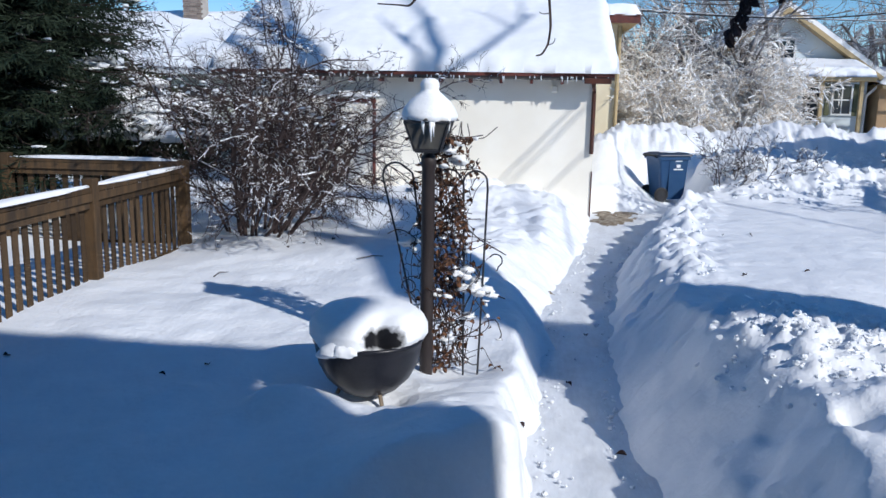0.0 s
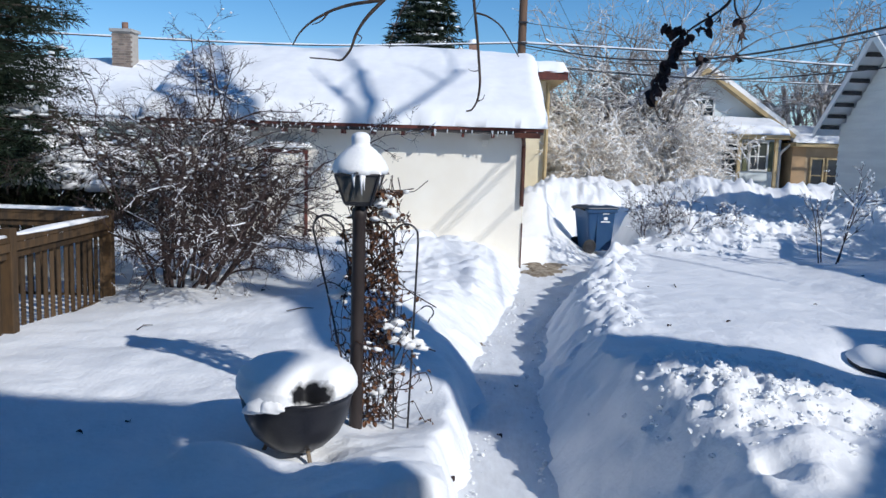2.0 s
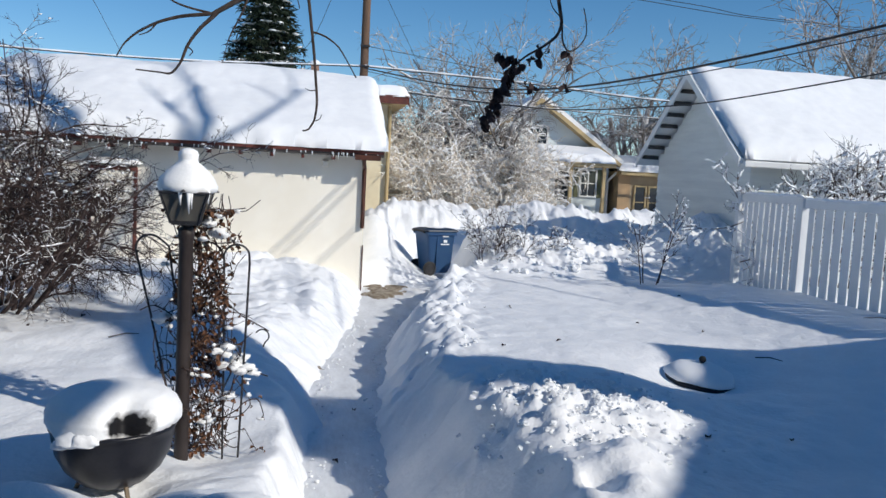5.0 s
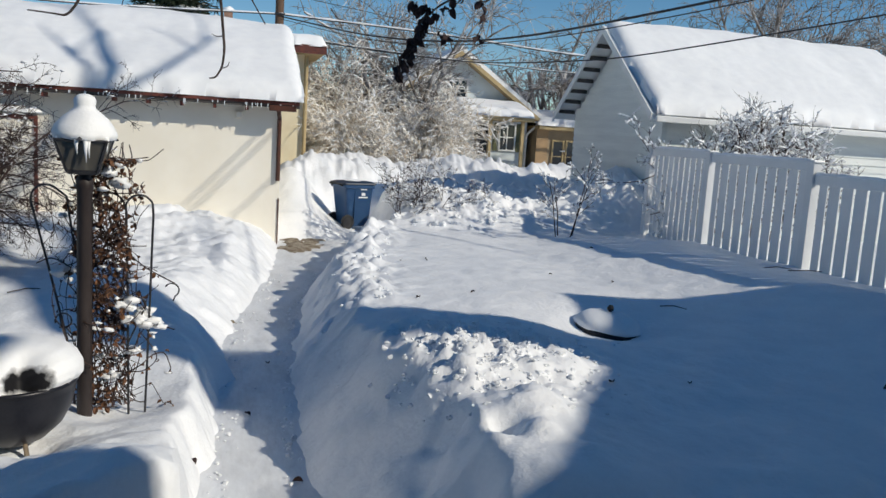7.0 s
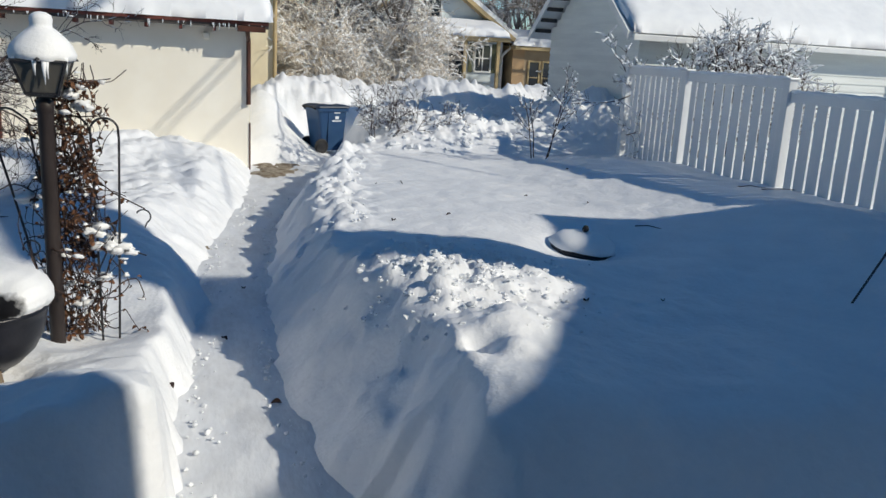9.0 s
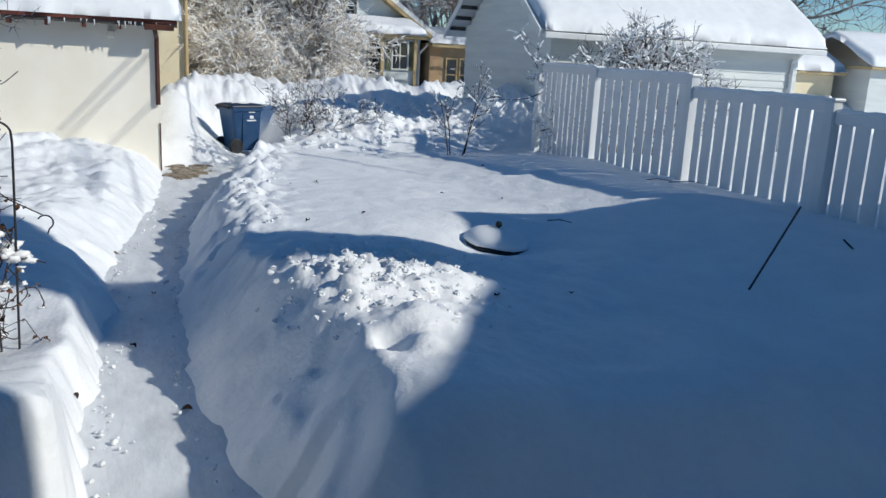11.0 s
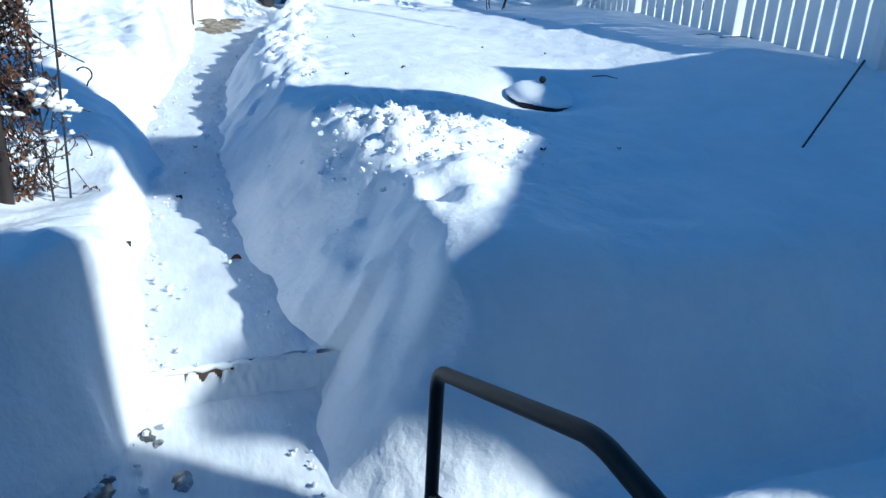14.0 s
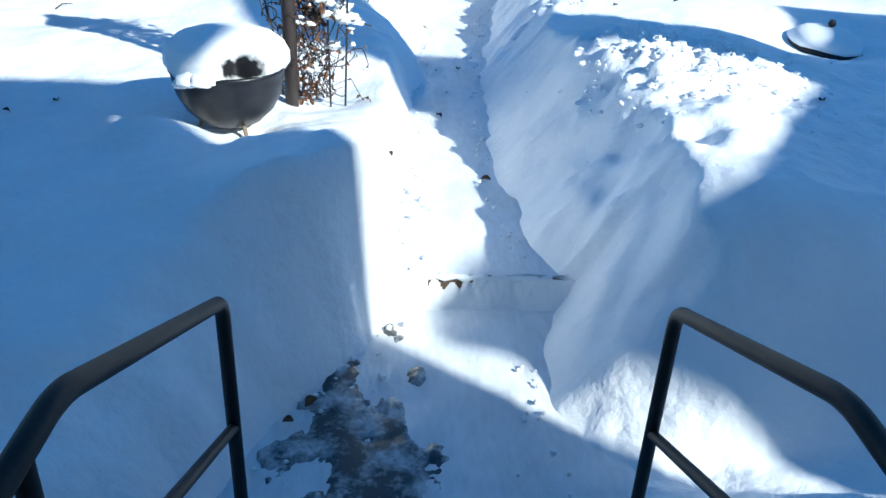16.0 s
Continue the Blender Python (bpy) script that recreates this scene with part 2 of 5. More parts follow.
def fbm(x, y, octaves=4, gain=0.5):
    total, amp, f = 0, 1, 1
    for k in range(octaves):
        total = total + amp * vnoise(x * f + 17.3 * k, y * f + 5.1 * k)
        amp, f = amp * gain, f * 2.03
    return total


def step(a, b, x):
    t = np.clip((x - a) / (b - a), 0, 1)
    return t * t * (3 - 2 * t)


def blob(rx, ry, rz, seed, rough=0.18, sub=3):
    """A lumpy snow clump, flat below."""
    bm = bmesh.new()
    bmesh.ops.create_icosphere(bm, subdivisions=sub, radius=1)
    for v in bm.verts:
        k = 1 + rough * noise.noise(v.co * 1.7 + Vector((seed * 3.1, seed, 0))) + rough * 0.5 * noise.noise(v.co * 4 + Vector((seed, 0, 0)))
        v.co *= k
        if v.co.z < 0:
            v.co.z *= 0.35
        v.co = Vector((v.co.x * rx, v.co.y * ry, v.co.z * rz))
    return bm


# ---- ground ----
LF = ([-2, 1.9, 2.25, 2.67, 3.2, 3.45, 4.2, 5.0, 6.3, 8.4, 10.0, 12.8, 14.6, 15.2, 16, 40], [-0.8, -0.78, -0.72, -0.52, -0.26, -0.18, -0.16, -0.15, -0.08, -0.06, 0.25, 0.72, 0.86, 0.9, 0.9, 0.9])
RF = ([-2, 1.9, 2.15, 2.5, 2.9, 3.7, 4.3, 4.8, 6.3, 8.4, 10.5, 13.4, 14.5, 16, 18, 40], [0.62, 0.60, 0.58, 0.57, 0.57, 0.62, 0.52, 0.46, 0.48, 0.66, 0.93, 1.65, 2.2, 3.1, 3.4, 3.4])


def height(x, y):
    """The snow's surface."""
    left, right = np.interp(y, *LF), np.interp(y, *RF)
    ragged = step(2.4, 2.9, y) * step(9, 7, y)
    left = left + ragged * (0.055 * vnoise(y * 2.3 + 4, 0 * y + 2.5) + 0.030 * vnoise(y * 6.1, 0 * y + 7.5) + 0.012 * vnoise(y * 17, 0 * y + 9.5))
    right = right + 0.03 * vnoise(y * 2.1 + 1, 0 * y + 11.5) + 0.015 * vnoise(y * 7.3, 0 * y + 14.5)
    wob = 0.05 * vnoise(x * 1.5 + 3, y * 1.5) + 0.02 * vnoise(x * 5 + 9, y * 3.7) + 0.018 * vnoise(x * 11, y * 9) + 0.03 * vnoise(x * 2.6 + 1, y * 4.2)
    floor = np.where(y < 3.47, -0.22, -0.03) + 0.13 * step(13, 17, y)
    # undisturbed snow
    soft = 0.05 * fbm(x * 0.35, y * 0.35, 3) + 0.014 * fbm(x * 1.7, y * 1.1, 3) + 0.006 * fbm(x * 4.6, y * 3.9, 3)
    lo = 0.48 + soft + 0.05 * step(-1.6, -3.6, x) * step(4.5, 6, y)
    lo = lo + 0.17 * np.exp(-(((x + 1.5) / 0.9) ** 2 + ((y - 8.8) / 1.1) ** 2)) + 0.28 * np.exp(-(((x + 1.3) / 1.3) ** 2 + ((y - 14.3) / 1.5) ** 2))
    lo = lo - 0.10 * np.exp(-(((x + 0.75) / 0.35) ** 2 + ((y - 5.3) / 0.5) ** 2)) - 0.08 * np.exp(-(((x + 1.15) / 0.3) ** 2 + ((y - 4.35) / 0.22) ** 2))
    lo = lo + 0.10 * np.exp(-(((x + 1.9) / 0.8) ** 2 + ((y - 3.3) / 0.7) ** 2)) + 0.17 * np.exp(-(((x + 1.58) / 0.36) ** 2 + ((y - 4.05) / 0.2) ** 2))
    lo = lo + step(7.6, 9, y) * step(-2.6, -1.2, x) * 0.09 * (np.abs(fbm(x * 1.9 + 2, y * 1.9, 4)) - 0.25)
    dy = y - 3.15
    lo = lo + 0.33 * np.exp(-(((x + 0.52) / np.where(x > -0.52, 0.6, 0.68)) ** 2 + (dy / np.where(dy > 0, 0.72, 1.5)) ** 2))
    near = step(5.2, 4.2, y) * step(-3.6, -2.4, x)
    lo = lo + near * (0.035 * fbm(x * 1.6 + 8, y * 1.9, 3) + 0.02 * np.abs(fbm(x * 4 + 1, y * 4, 3)))
    ro = 0.58 + soft * 0.8 + 0.31 * step(4.2, 6.9, x) * step(14.5, 11, y) + 0.07 * step(12, 7, y) * step(1.2, 3, x)
    mound = np.exp(-(((x - 1.5) / np.where(x < 1.5, 0.8, 1.1)) ** 2 + ((y - 5.2) / 1.3) ** 2))
    lump = np.abs(fbm(x * 3.4 + 4, y * 3.4, 4, 0.55))
    crag = np.abs(fbm(x * 5.2 + 1, y * 4.4 + 7, 4, 0.6))
    ro = ro + mound * (0.29 + 0.08 * (lump - 0.35)) + 0.20 * np.exp(-(((x - 1.45) / 0.75) ** 2 + ((y - 3.25) / 0.8) ** 2))
    crust = np.exp(-(((x - 1.72) / 0.55) ** 2 + ((y - 5.05) / 0.62) ** 2))
    ro = ro + crust * (0.03 + 0.075 * (crag - 0.35) + 0.022 * fbm(x * 10, y * 9, 2, 0.5))
    # a wind-rounded knob with a hollow under it
    ro = ro + 0.12 * np.exp(-(((x - 1.72) / 0.2) ** 2 + ((y - 3.95) / 0.2) ** 2)) + 0.07 * np.exp(-(((x - 1.60) / 0.11) ** 2 + ((y - 3.55) / 0.11) ** 2))
    ro = ro - 0.15 * np.exp(-(((x - 1.42) / 0.09) ** 2 + ((y - 3.66) / 0.12) ** 2))
    # drift along the white fence
    ro = ro + 0.05 * np.exp(-(((x - 6.1) / 0.75) ** 2 + ((y - 7.6) / 1.3) ** 2)) - 0.07 * step(6.3, 7.1, x) * step(14.5, 11, y)
    # the bank slopes down to the foot of the steps
    foot = np.clip((y - 2.12 - 0.10 * vnoise(x * 2.3, y * 1.7)) / (1.0 + 0.12 * vnoise(x * 1.1 + 3, y)), 0, 1)
    ramp = np.sin(foot * math.pi / 2) ** 0.9 + 0.42 * step(2.0, 1.6, y)
    cut = step(0.40, 0.60, x) * step(6.5, 4.0, x)
    ro = ro - cut * (1 - np.clip(ramp, 0, 1)) * (ro + 0.10)
    ro = ro + step(7.5, 5.5, y) * step(5, 3, x) * (0.020 * fbm(x * 2.6 + 5, y * 2.6, 4) + 0.010 * np.abs(fbm(x * 7, y * 7 + 2, 3)))
    edge = np.exp(-(((x - right - 0.55) / 0.5) ** 2)) * step(6.5, 9, y) * step(16, 13, y)
    ro = ro + edge * (0.05 + 0.16 * (np.abs(fbm(x * 2.6, y * 2.6 + 9, 4)) - 0.3))
    # ploughed heaps at the alley
    heap = 0.35 + 0.30 * fbm(x * 0.8 + 2, y * 0.8, 2) + 0.22 * np.abs(fbm(x * 2.3, y * 2.3, 3))
    a = step(13.6, 15.4, y + 0.35 * vnoise(x * 0.9, y)) * step(2.6, 4.0, x) * step(9.4, 8.3, x) * step(22.5, 19, y)
    ro = ro + a * (0.30 + 0.55 * heap)
    corner = np.exp(-(((x - 8.2) / 1.0) ** 2 + ((y - 16.0) / 2.3) ** 2))
    ro = ro + corner * (0.62 + 0.10 * fbm(x * 2.2, y * 2.2 + 3, 3))
    ro = ro - 0.20 * np.exp(-(((x - 3.68) / 0.62) ** 2 + ((y - 6.8) / 0.6) ** 2))
    hi = np.where(x < (left + right) / 2, lo, ro)
    # trench
    outl, outr = left + wob - x, x - right + wob
    wl = 0.20 + 0.08 * vnoise(x, y * 1.3) + 0.62 * step(5.8, 8.6, y) + 0.50 * step(3.3, 2.75, y) - 0.12 * step(4.5, 3.9, y) * step(2.7, 3.1, y)
    wr = 0.70 + 0.10 * vnoise(0 * x + 5.5, y * 0.9) - 0.10 * step(4.2, 5.2, y) * step(8.2, 7.0, y)
    kl, kr = np.clip(outl / wl, 0, 1), np.clip(outr / wr, 0, 1)
    rise = np.where(outl > 0, (np.sqrt(kl) * 0.55 + 0.45 * step(0, 1, kl)) * step(2.6, 3.3, y) * step(7.6, 6.0, y) + np.sin(kl * math.pi / 2) * (1 - step(2.6, 3.3, y) * step(7.6, 6.0, y)), np.where(outr > 0, np.sin(kr * math.pi / 2) ** 1.15 * step(7.2, 8.4, y) + kr * step(8.4, 7.2, y), 0))
    z = floor * (1 - rise) + hi * rise
    z = z + 0.008 * np.sin(y * 52 + rise * 16 + 3 * vnoise(x * 2, y * 2)) * np.clip(4 * rise * (1 - rise), 0, 1) * step(4.9, 3.9, y) * (0.6 + 0.4 * vnoise(x * 3, y * 3))
    z = z + (0.028 * fbm(x * 4.2, y * 2.3, 4) + 0.022 * np.abs(fbm(x * 7 + 3, y * 5, 3))) * np.clip(4 * rise * (1 - rise), 0, 1) * np.where(outr > 0, 1, 0.6)
    # beyond the garage the alley opens out
    far = step(15.4, 16.6, y)
    alley = 0.12 + 0.04 * fbm(x * 0.8, y * 0.8, 3)
    b = step(20.0, 22.0, y + 0.4 * vnoise(x * 0.7, y)) * step(27, 23.5, y) * step(0, 2.2, x)
    c = np.exp(-(((x - 1.35) / 0.75) ** 2 + ((y - 19.0) / 2.6) ** 2))
    tip = np.exp(-(((x - 7.6) / 1.3) ** 2 + ((y - 21.0) / 0.8) ** 2))
    back = alley + b * (1.10 + 0.6 * heap) + c * (1.15 + 0.1 * heap) + 0.6 * step(27, 34, y) + 0.75 * tip * (0.45 + heap)
    inside = step(3.4, 2.6, x) + step(19.4, 21, y) * step(2.6, 3.4, x)
    k = far * np.clip(inside, 0, 1)
    z = z * (1 - k) + back * k
    # fine crumbs
    rough_zone = np.clip(mound + edge + a * 1.5 + b * 1.5 * k, 0, 1)
    z = z + rough_zone * 0.03 * fbm(x * 9, y * 9, 3) + 0.004 * fbm(x * 6, y * 6, 2)
    return z


def axis(lo, hi, fine, far, grow):
    mid = list(np.arange(lo, hi, fine))
    up, d = [mid[-1]], fine
    while up[-1] < far:
        d *= grow
        up.append(up[-1] + d)
    dn, d = [lo], fine
    while dn[-1] > -far:
        d *= grow
        dn.append(dn[-1] - d)
    return np.array(dn[:0:-1] + mid + up[1:])


def sheet(name, xs, ys, fn, material):
    gx, gy = np.meshgrid(xs, ys)
    gz = fn(gx, gy)
    nx, ny = len(xs), len(ys)
    me = bpy.data.meshes.new(name)
    idx = np.arange(nx * ny).reshape(ny, nx)
    quads = np.stack([idx[:-1, :-1], idx[:-1, 1:], idx[1:, 1:], idx[1:, :-1]], -1).reshape(-1, 4)
    me.vertices.add(nx * ny)
    me.vertices.foreach_set("co", np.stack([gx, gy, gz], -1).ravel())
    me.loops.add(quads.size)
    me.loops.foreach_set("vertex_index", quads.ravel())
    me.polygons.add(len(quads))
    me.polygons.foreach_set("loop_start", np.arange(0, quads.size, 4))
    me.polygons.foreach_set("loop_total", np.full(len(quads), 4))
    me.update(calc_edges=True)
    me.validate()
    me.materials.append(material)
    me.shade_smooth()
    return new(name, me)


def z_at(x, y):
    return float(height(np.array([x]), np.array([y]))[0])


XS = axis(-3.0, 8.2, 0.036, 900, 1.06)
YS = axis(1.2, 17.0, 0.040, 900, 1.03)
ground = tagged(sheet("ground", XS, YS, height, SNOW), "deep white snow with drifts, banks and a shovelled trench", "snow", kind="structure")


def path_z(x, y):
    return 0.012 + 0.13 * step(13, 17, y) + 0.012 * fbm(x * 2.2, y * 1.2, 3) + 0.006 * fbm(x * 9, y * 5, 2)


walkway = tagged(sheet("walkway", np.arange(-0.7, 2.6, 0.03), np.arange(3.47, 15.6, 0.04), path_z, PACKED), "shovelled walkway with trodden grey-white snow", "path", kind="structure")
landing = tagged(sheet("landing", np.arange(-1.0, 1.7, 0.03), np.arange(1.2, 3.46, 0.03), lambda x, y: -0.17 + 0.012 * fbm(x * 2.5, y * 2.5, 3) + 0.004 * fbm(x * 11, y * 11, 2), PACKED), "trodden icy landing at the foot of the steps", "path", kind="structure")


# ---- buildings ----
def roof_snow(x0, x1, ye, ze, yr, zr, yb, zb, thick, seed, nx=90, ny=60):
    """A thick, rounded blanket of snow on a gable roof whose ridge runs along x."""
    us, vs = np.linspace(0, 1, nx), np.linspace(0, 1, ny)
    gu, gv = np.meshgrid(us, vs)
    x, y = x0 + (x1 - x0) * gu, ye + (yb - ye) * gv
    base = np.where(y < yr, ze + (zr - ze) * (y - ye) / (yr - ye), zr + (zb - zr) * (y - yr) / (yb - yr))
    base = base - 0.10 * np.exp(-(((y - yr) / 0.35) ** 2))
    d = np.minimum(np.minimum(x - x0, x1 - x), np.minimum(y - ye, yb - y))
    k = np.sqrt(np.clip(1 - (1 - np.clip(d / 0.28, 0, 1)) ** 2, 0, 1))
    top = base + 0.012 + thick * k * (1 + 0.16 * fbm(x * 0.5 + seed, y * 0.5, 3)) + 0.01 * fbm(x * 3, y * 3, 2)
    x = x + 0.05 * (1 - k) * vnoise(x * 2.1 + seed, y * 2.1) * np.sign(gu - 0.5)
    y = y + 0.06 * (1 - k) * vnoise(x * 3.1 + seed, y)
    v = [tuple(p) for p in np.stack([x, y, top], -1).reshape(-1, 3)]
    low = [tuple(p) for p in np.stack([x, y, base + 0.01], -1).reshape(-1, 3)]
    idx = np.arange(nx * ny).reshape(ny, nx)
    f = [tuple(int(i) for i in q) for q in np.stack([idx[:-1, :-1], idx[:-1, 1:], idx[1:, 1:], idx[1:, :-1]], -1).reshape(-1, 4)]
    off = nx * ny
    rim = list(idx[0, :]) + list(idx[1:, -1]) + list(idx[-1, -2::-1]) + list(idx[-2:0:-1, 0])
    rim = [int(i) for i in rim]
    f += [(a, off + a, off + b, b) for a, b in zip(rim, rim[1:] + rim[:1])]
    return v + low, f


def gable_walls(x0, x1, y0, y1, z0, ze, zr, thick=0.15):
    """Four walls with gable ends on the x faces, as separate outlines."""
    yr = (y0 + y1) / 2
    end = [(y0, z0), (y1, z0), (y1, ze), (yr, zr), (y0, ze)]
    return {
        "front": box(x0, x1, y0, y0 + thick, z0, ze),
        "back": box(x0, x1, y1 - thick, y1, z0, ze),
        "end_a": prism([(y0 + thick, z0), (y1 - thick, z0), (y1 - thick, ze), (yr, zr), (y0 + thick, ze)], "x", x0, x0 + thick),
        "end_b": prism([(y0 + thick, z0), (y1 - thick, z0), (y1 - thick, ze), (yr, zr), (y0 + thick, ze)], "x", x1 - thick, x1),
    }


def slab_roof(x0, x1, ye, ze, yr, zr, yb, zb, t=0.12):
    return prism([(ye, ze), (yr, zr), (yb, zb), (yb, zb - t), (yr, zr - t), (ye, ze - t)], "x", x0, x1)


def window(parent, x0, x1, z0, z1, y, frame_mat, bars=(1, 1), name="window", depth=0.06, face=-1):
    """A window in a wall that faces -y (face -1): frame bars round panes, all a little proud."""
    w = part(name, box(x0, x1, y + face * 0.004 - 0.012, y + face * 0.004 + 0.012, z0, z1), PANE, parent, "dark glass window")
    t = 0.07
    for a, b, c, d in ((x0 - t, x1 + t, z1, z1 + t), (x0 - t, x1 + t, z0 - t, z0), (x0 - t, x0, z0, z1), (x1, x1 + t, z0, z1)):
        part("frame", box(a, b, min(y, y + face * depth), max(y, y + face * depth), c, d, 0.008), frame_mat, w)
    nx, nz = bars
    for k in range(1, nx + 1):
        x = x0 + (x1 - x0) * k / (nx + 1)
        part("muntin", box(x - 0.02, x + 0.02, y + face * 0.04, y, z0, z1), frame_mat, w)
    for k in range(1, nz + 1):
        z = z0 + (z1 - z0) * k / (nz + 1)
        part("muntin", box(x0, x1, y + face * 0.043, y, z - 0.02, z + 0.02), frame_mat, w)
    return w


def icicles(x0, x1, y, z, n, seed, longest=0.2):
    rng, tb = random.Random(seed), Tubes()
    for _ in range(n):
        x, l = rng.uniform(x0, x1), longest * rng.random() ** 2 + 0.02
        tb.add([(x, y, z + 0.02), (x, y, z - l * 0.5), (x, y, z - l)], [0.012, 0.008, 0.001], 5)
    return tb.get()


ICICLE = mat("icicle_ice", (0.78, 0.82, 0.86), (0.7, 0.74, 0.78), 0.15, 9, 40, 0.0, spec=0.6)

# stucco garage beside the walkway
gar = thing("garage", label="cream stucco garage with a thick blanket of snow on its roof", category="garage")
GX0, GX1, GY0, GY1 = -6.05, 0.86, 15.2, 20.8
for k, bm in gable_walls(GX0, GX1, GY0, GY1, -0.1, 2.72, 4.18).items():
    part("wall", bm, STUCCO, gar)
part("roof", slab_roof(GX0 - 0.3, GX1 + 0.3, GY0 - 0.38, 2.74, 18.0, 4.28, GY1 + 0.38, 2.74), SHINGLE, gar)
part("snow_cover", roof_snow(GX0 - 0.36, GX1 + 0.36, GY0 - 0.45, 2.73, 18.0, 4.30, GY1 + 0.45, 2.73, 0.28, 3, 150, 80), SNOW_SOFT, gar, "smooth deep roof snow", smooth=True)
part("fascia", box(GX0 - 0.3, GX1 + 0.3, GY0 - 0.405, GY0 - 0.383, 2.68, 2.745), REDWOOD, gar, "dark red eave board")
for k in range(13):
    x = GX0 + 0.1 + k * 0.56
    part("rafter_tail", box(x, x + 0.05, GY0 - 0.37, GY0 - 0.002, 2.55, 2.64), REDWOOD, gar)
tagged(part("icicles", icicles(GX0, GX1 + 0.2, GY0 - 0.42, 2.66, 48, 4, 0.10), ICICLE, gar), kind="stuff")
tb = Tubes()
tb.add(bent([(0.80, GY0 - 0.36, 2.62), (0.80, GY0 - 0.30, 2.52), (0.83, GY0 - 0.05, 2.44), (0.83, GY0 - 0.05, 1.28)], 0.05), 0.04, 8)
part("downspout", tb.get(), BROWNMETAL, gar, "rusty brown downspout")
part("gutter_box", box(0.62, 1.10, GY0 - 0.47, GY0 - 0.40, 2.56, 2.66, 0.01), BROWNMETAL, gar)
part("corner_strip", box(0.845, 0.868, GY0 - 0.02, GY0 + 0.01, 0.0, 0.95), BROWNMETAL, gar)
part("wall_lamp", box(0.04, 0.16, GY0 - 0.09, GY0 - 0.002, 2.40, 2.52, 0.02), STUCCO, gar)
dr = part("door", box(-4.05, -3.32, GY0 - 0.035, GY0 - 0.004, 0.3, 2.15, 0.01), STUCCO, gar, "cream side door in a dark red frame")
for a, b, c, d in ((-4.11, -3.26, 2.15, 2.22), (-4.11, -4.05, 0.3, 2.15), (-3.32, -3.26, 0.3, 2.15)):
    part("door_frame", box(a, b, GY0 - 0.06, GY0 - 0.003, c, d, 0.006), REDWOOD, dr)
part("ledge_snow", blob(0.5, 0.10, 0.10, 7), SNOW_SOFT, dr, smooth=True).location = (-3.68, GY0 - 0.07, 2.28)

# clapboard garage beyond the white fence
rg = thing("garage", label="pale clapboard garage with a snow-laden gable roof", category="garage")
RX0, RX1, RY0, RY1, RE, RR = 8.38, 14.9, 14.6, 18.95, 3.12, 4.78
RYM = (RY0 + RY1) / 2
for k, bm in gable_walls(RX0, RX1, RY0, RY1, -0.1, RE, RR, 0.12).items():
    part("wall", bm, CLAP, rg)
z = 0.3
while z < RR - 0.1:
    half = (RY1 - RY0) / 2 if z < RE else (RY1 - RY0) / 2 * max(0.0, (RR - z - 0.16) / (RR - RE))
    if half > 0.12:
        part("clapboard", prism([(RX0 - 0.030, z), (RX0 - 0.002, z), (RX0 - 0.002, z + 0.158), (RX0 - 0.010, z + 0.158)], "y", RYM - half, RYM + half), CLAP, rg)
    if z < RE - 0.1:
        part("clapboard", prism([(RY0 - 0.030, z), (RY0 - 0.002, z), (RY0 - 0.002, z + 0.158), (RY0 - 0.010, z + 0.158)], "x", RX0 - 0.02, RX1), CLAP, rg)
    z += 0.16
part("corner_board", box(RX0 - 0.04, RX0 + 0.06, RY0 - 0.042, RY0 - 0.031, 0.2, RE - 0.02), CLAP, rg)
sl = (RR - RE) / (RYM - RY0)
part("roof", slab_roof(RX0 - 0.45, RX1 + 0.4, RY0 - 0.35, RE - 0.35 * sl + 0.14, RYM, RR + 0.14, RY1 + 0.35, RE - 0.35 * sl + 0.14, 0.1), WHITEPAINT, rg)
part("snow_cover", roof_snow(RX0 - 0.42, RX1 + 0.45, RY0 - 0.42, RE - 0.35 * sl + 0.12, RYM, RR + 0.145, RY1 + 0.4, RE - 0.35 * sl + 0.12, 0.24, 8, 110, 80), SNOW_SOFT, rg, "smooth deep roof snow", smooth=True)
for s in (-1, 1):
    yb = RYM + s * (RYM - RY0 + 0.35)
    zb = RE - 0.35 * sl
    part("barge_board", prism([(RYM, RR + 0.16), (yb, zb + 0.16), (yb, zb - 0.02), (RYM, RR - 0.02)], "x", RX0 - 0.49, RX0 - 0.455), WHITEPAINT, rg, "white barge board")
    for k in range(1, 8):
        f = k / 8
        y, zz = RYM + (yb - RYM) * f, RR + (zb - RR) * f
        part("lookout", box(RX0 - 0.45, RX0 - 0.032, y - 0.02, y + 0.02, zz - 0.06, zz + 0.03), SHINGLE, rg)
part("gutter", box(RX0 - 0.4, RX1 + 0.4, RY0 - 0.45, RY0 - 0.36, RE - 0.35 * sl - 0.02, RE - 0.35 * sl + 0.1, 0.015), WHITEPAINT, rg)
tb = Tubes()
tb.add(bent([(RX1 - 0.2, RY0 - 0.38, RE - 0.2), (RX1 - 0.2, RY0 - 0.08, RE - 0.45), (RX1 - 0.2, RY0 - 0.08, 0.5)], 0.06), 0.045, 8)
part("downspout", tb.get(), WHITEPAINT, rg)
window(rg, 9.9, 10.7, 1.1, 2.1, RY0 - 0.03, WHITEPAINT, (0, 1))

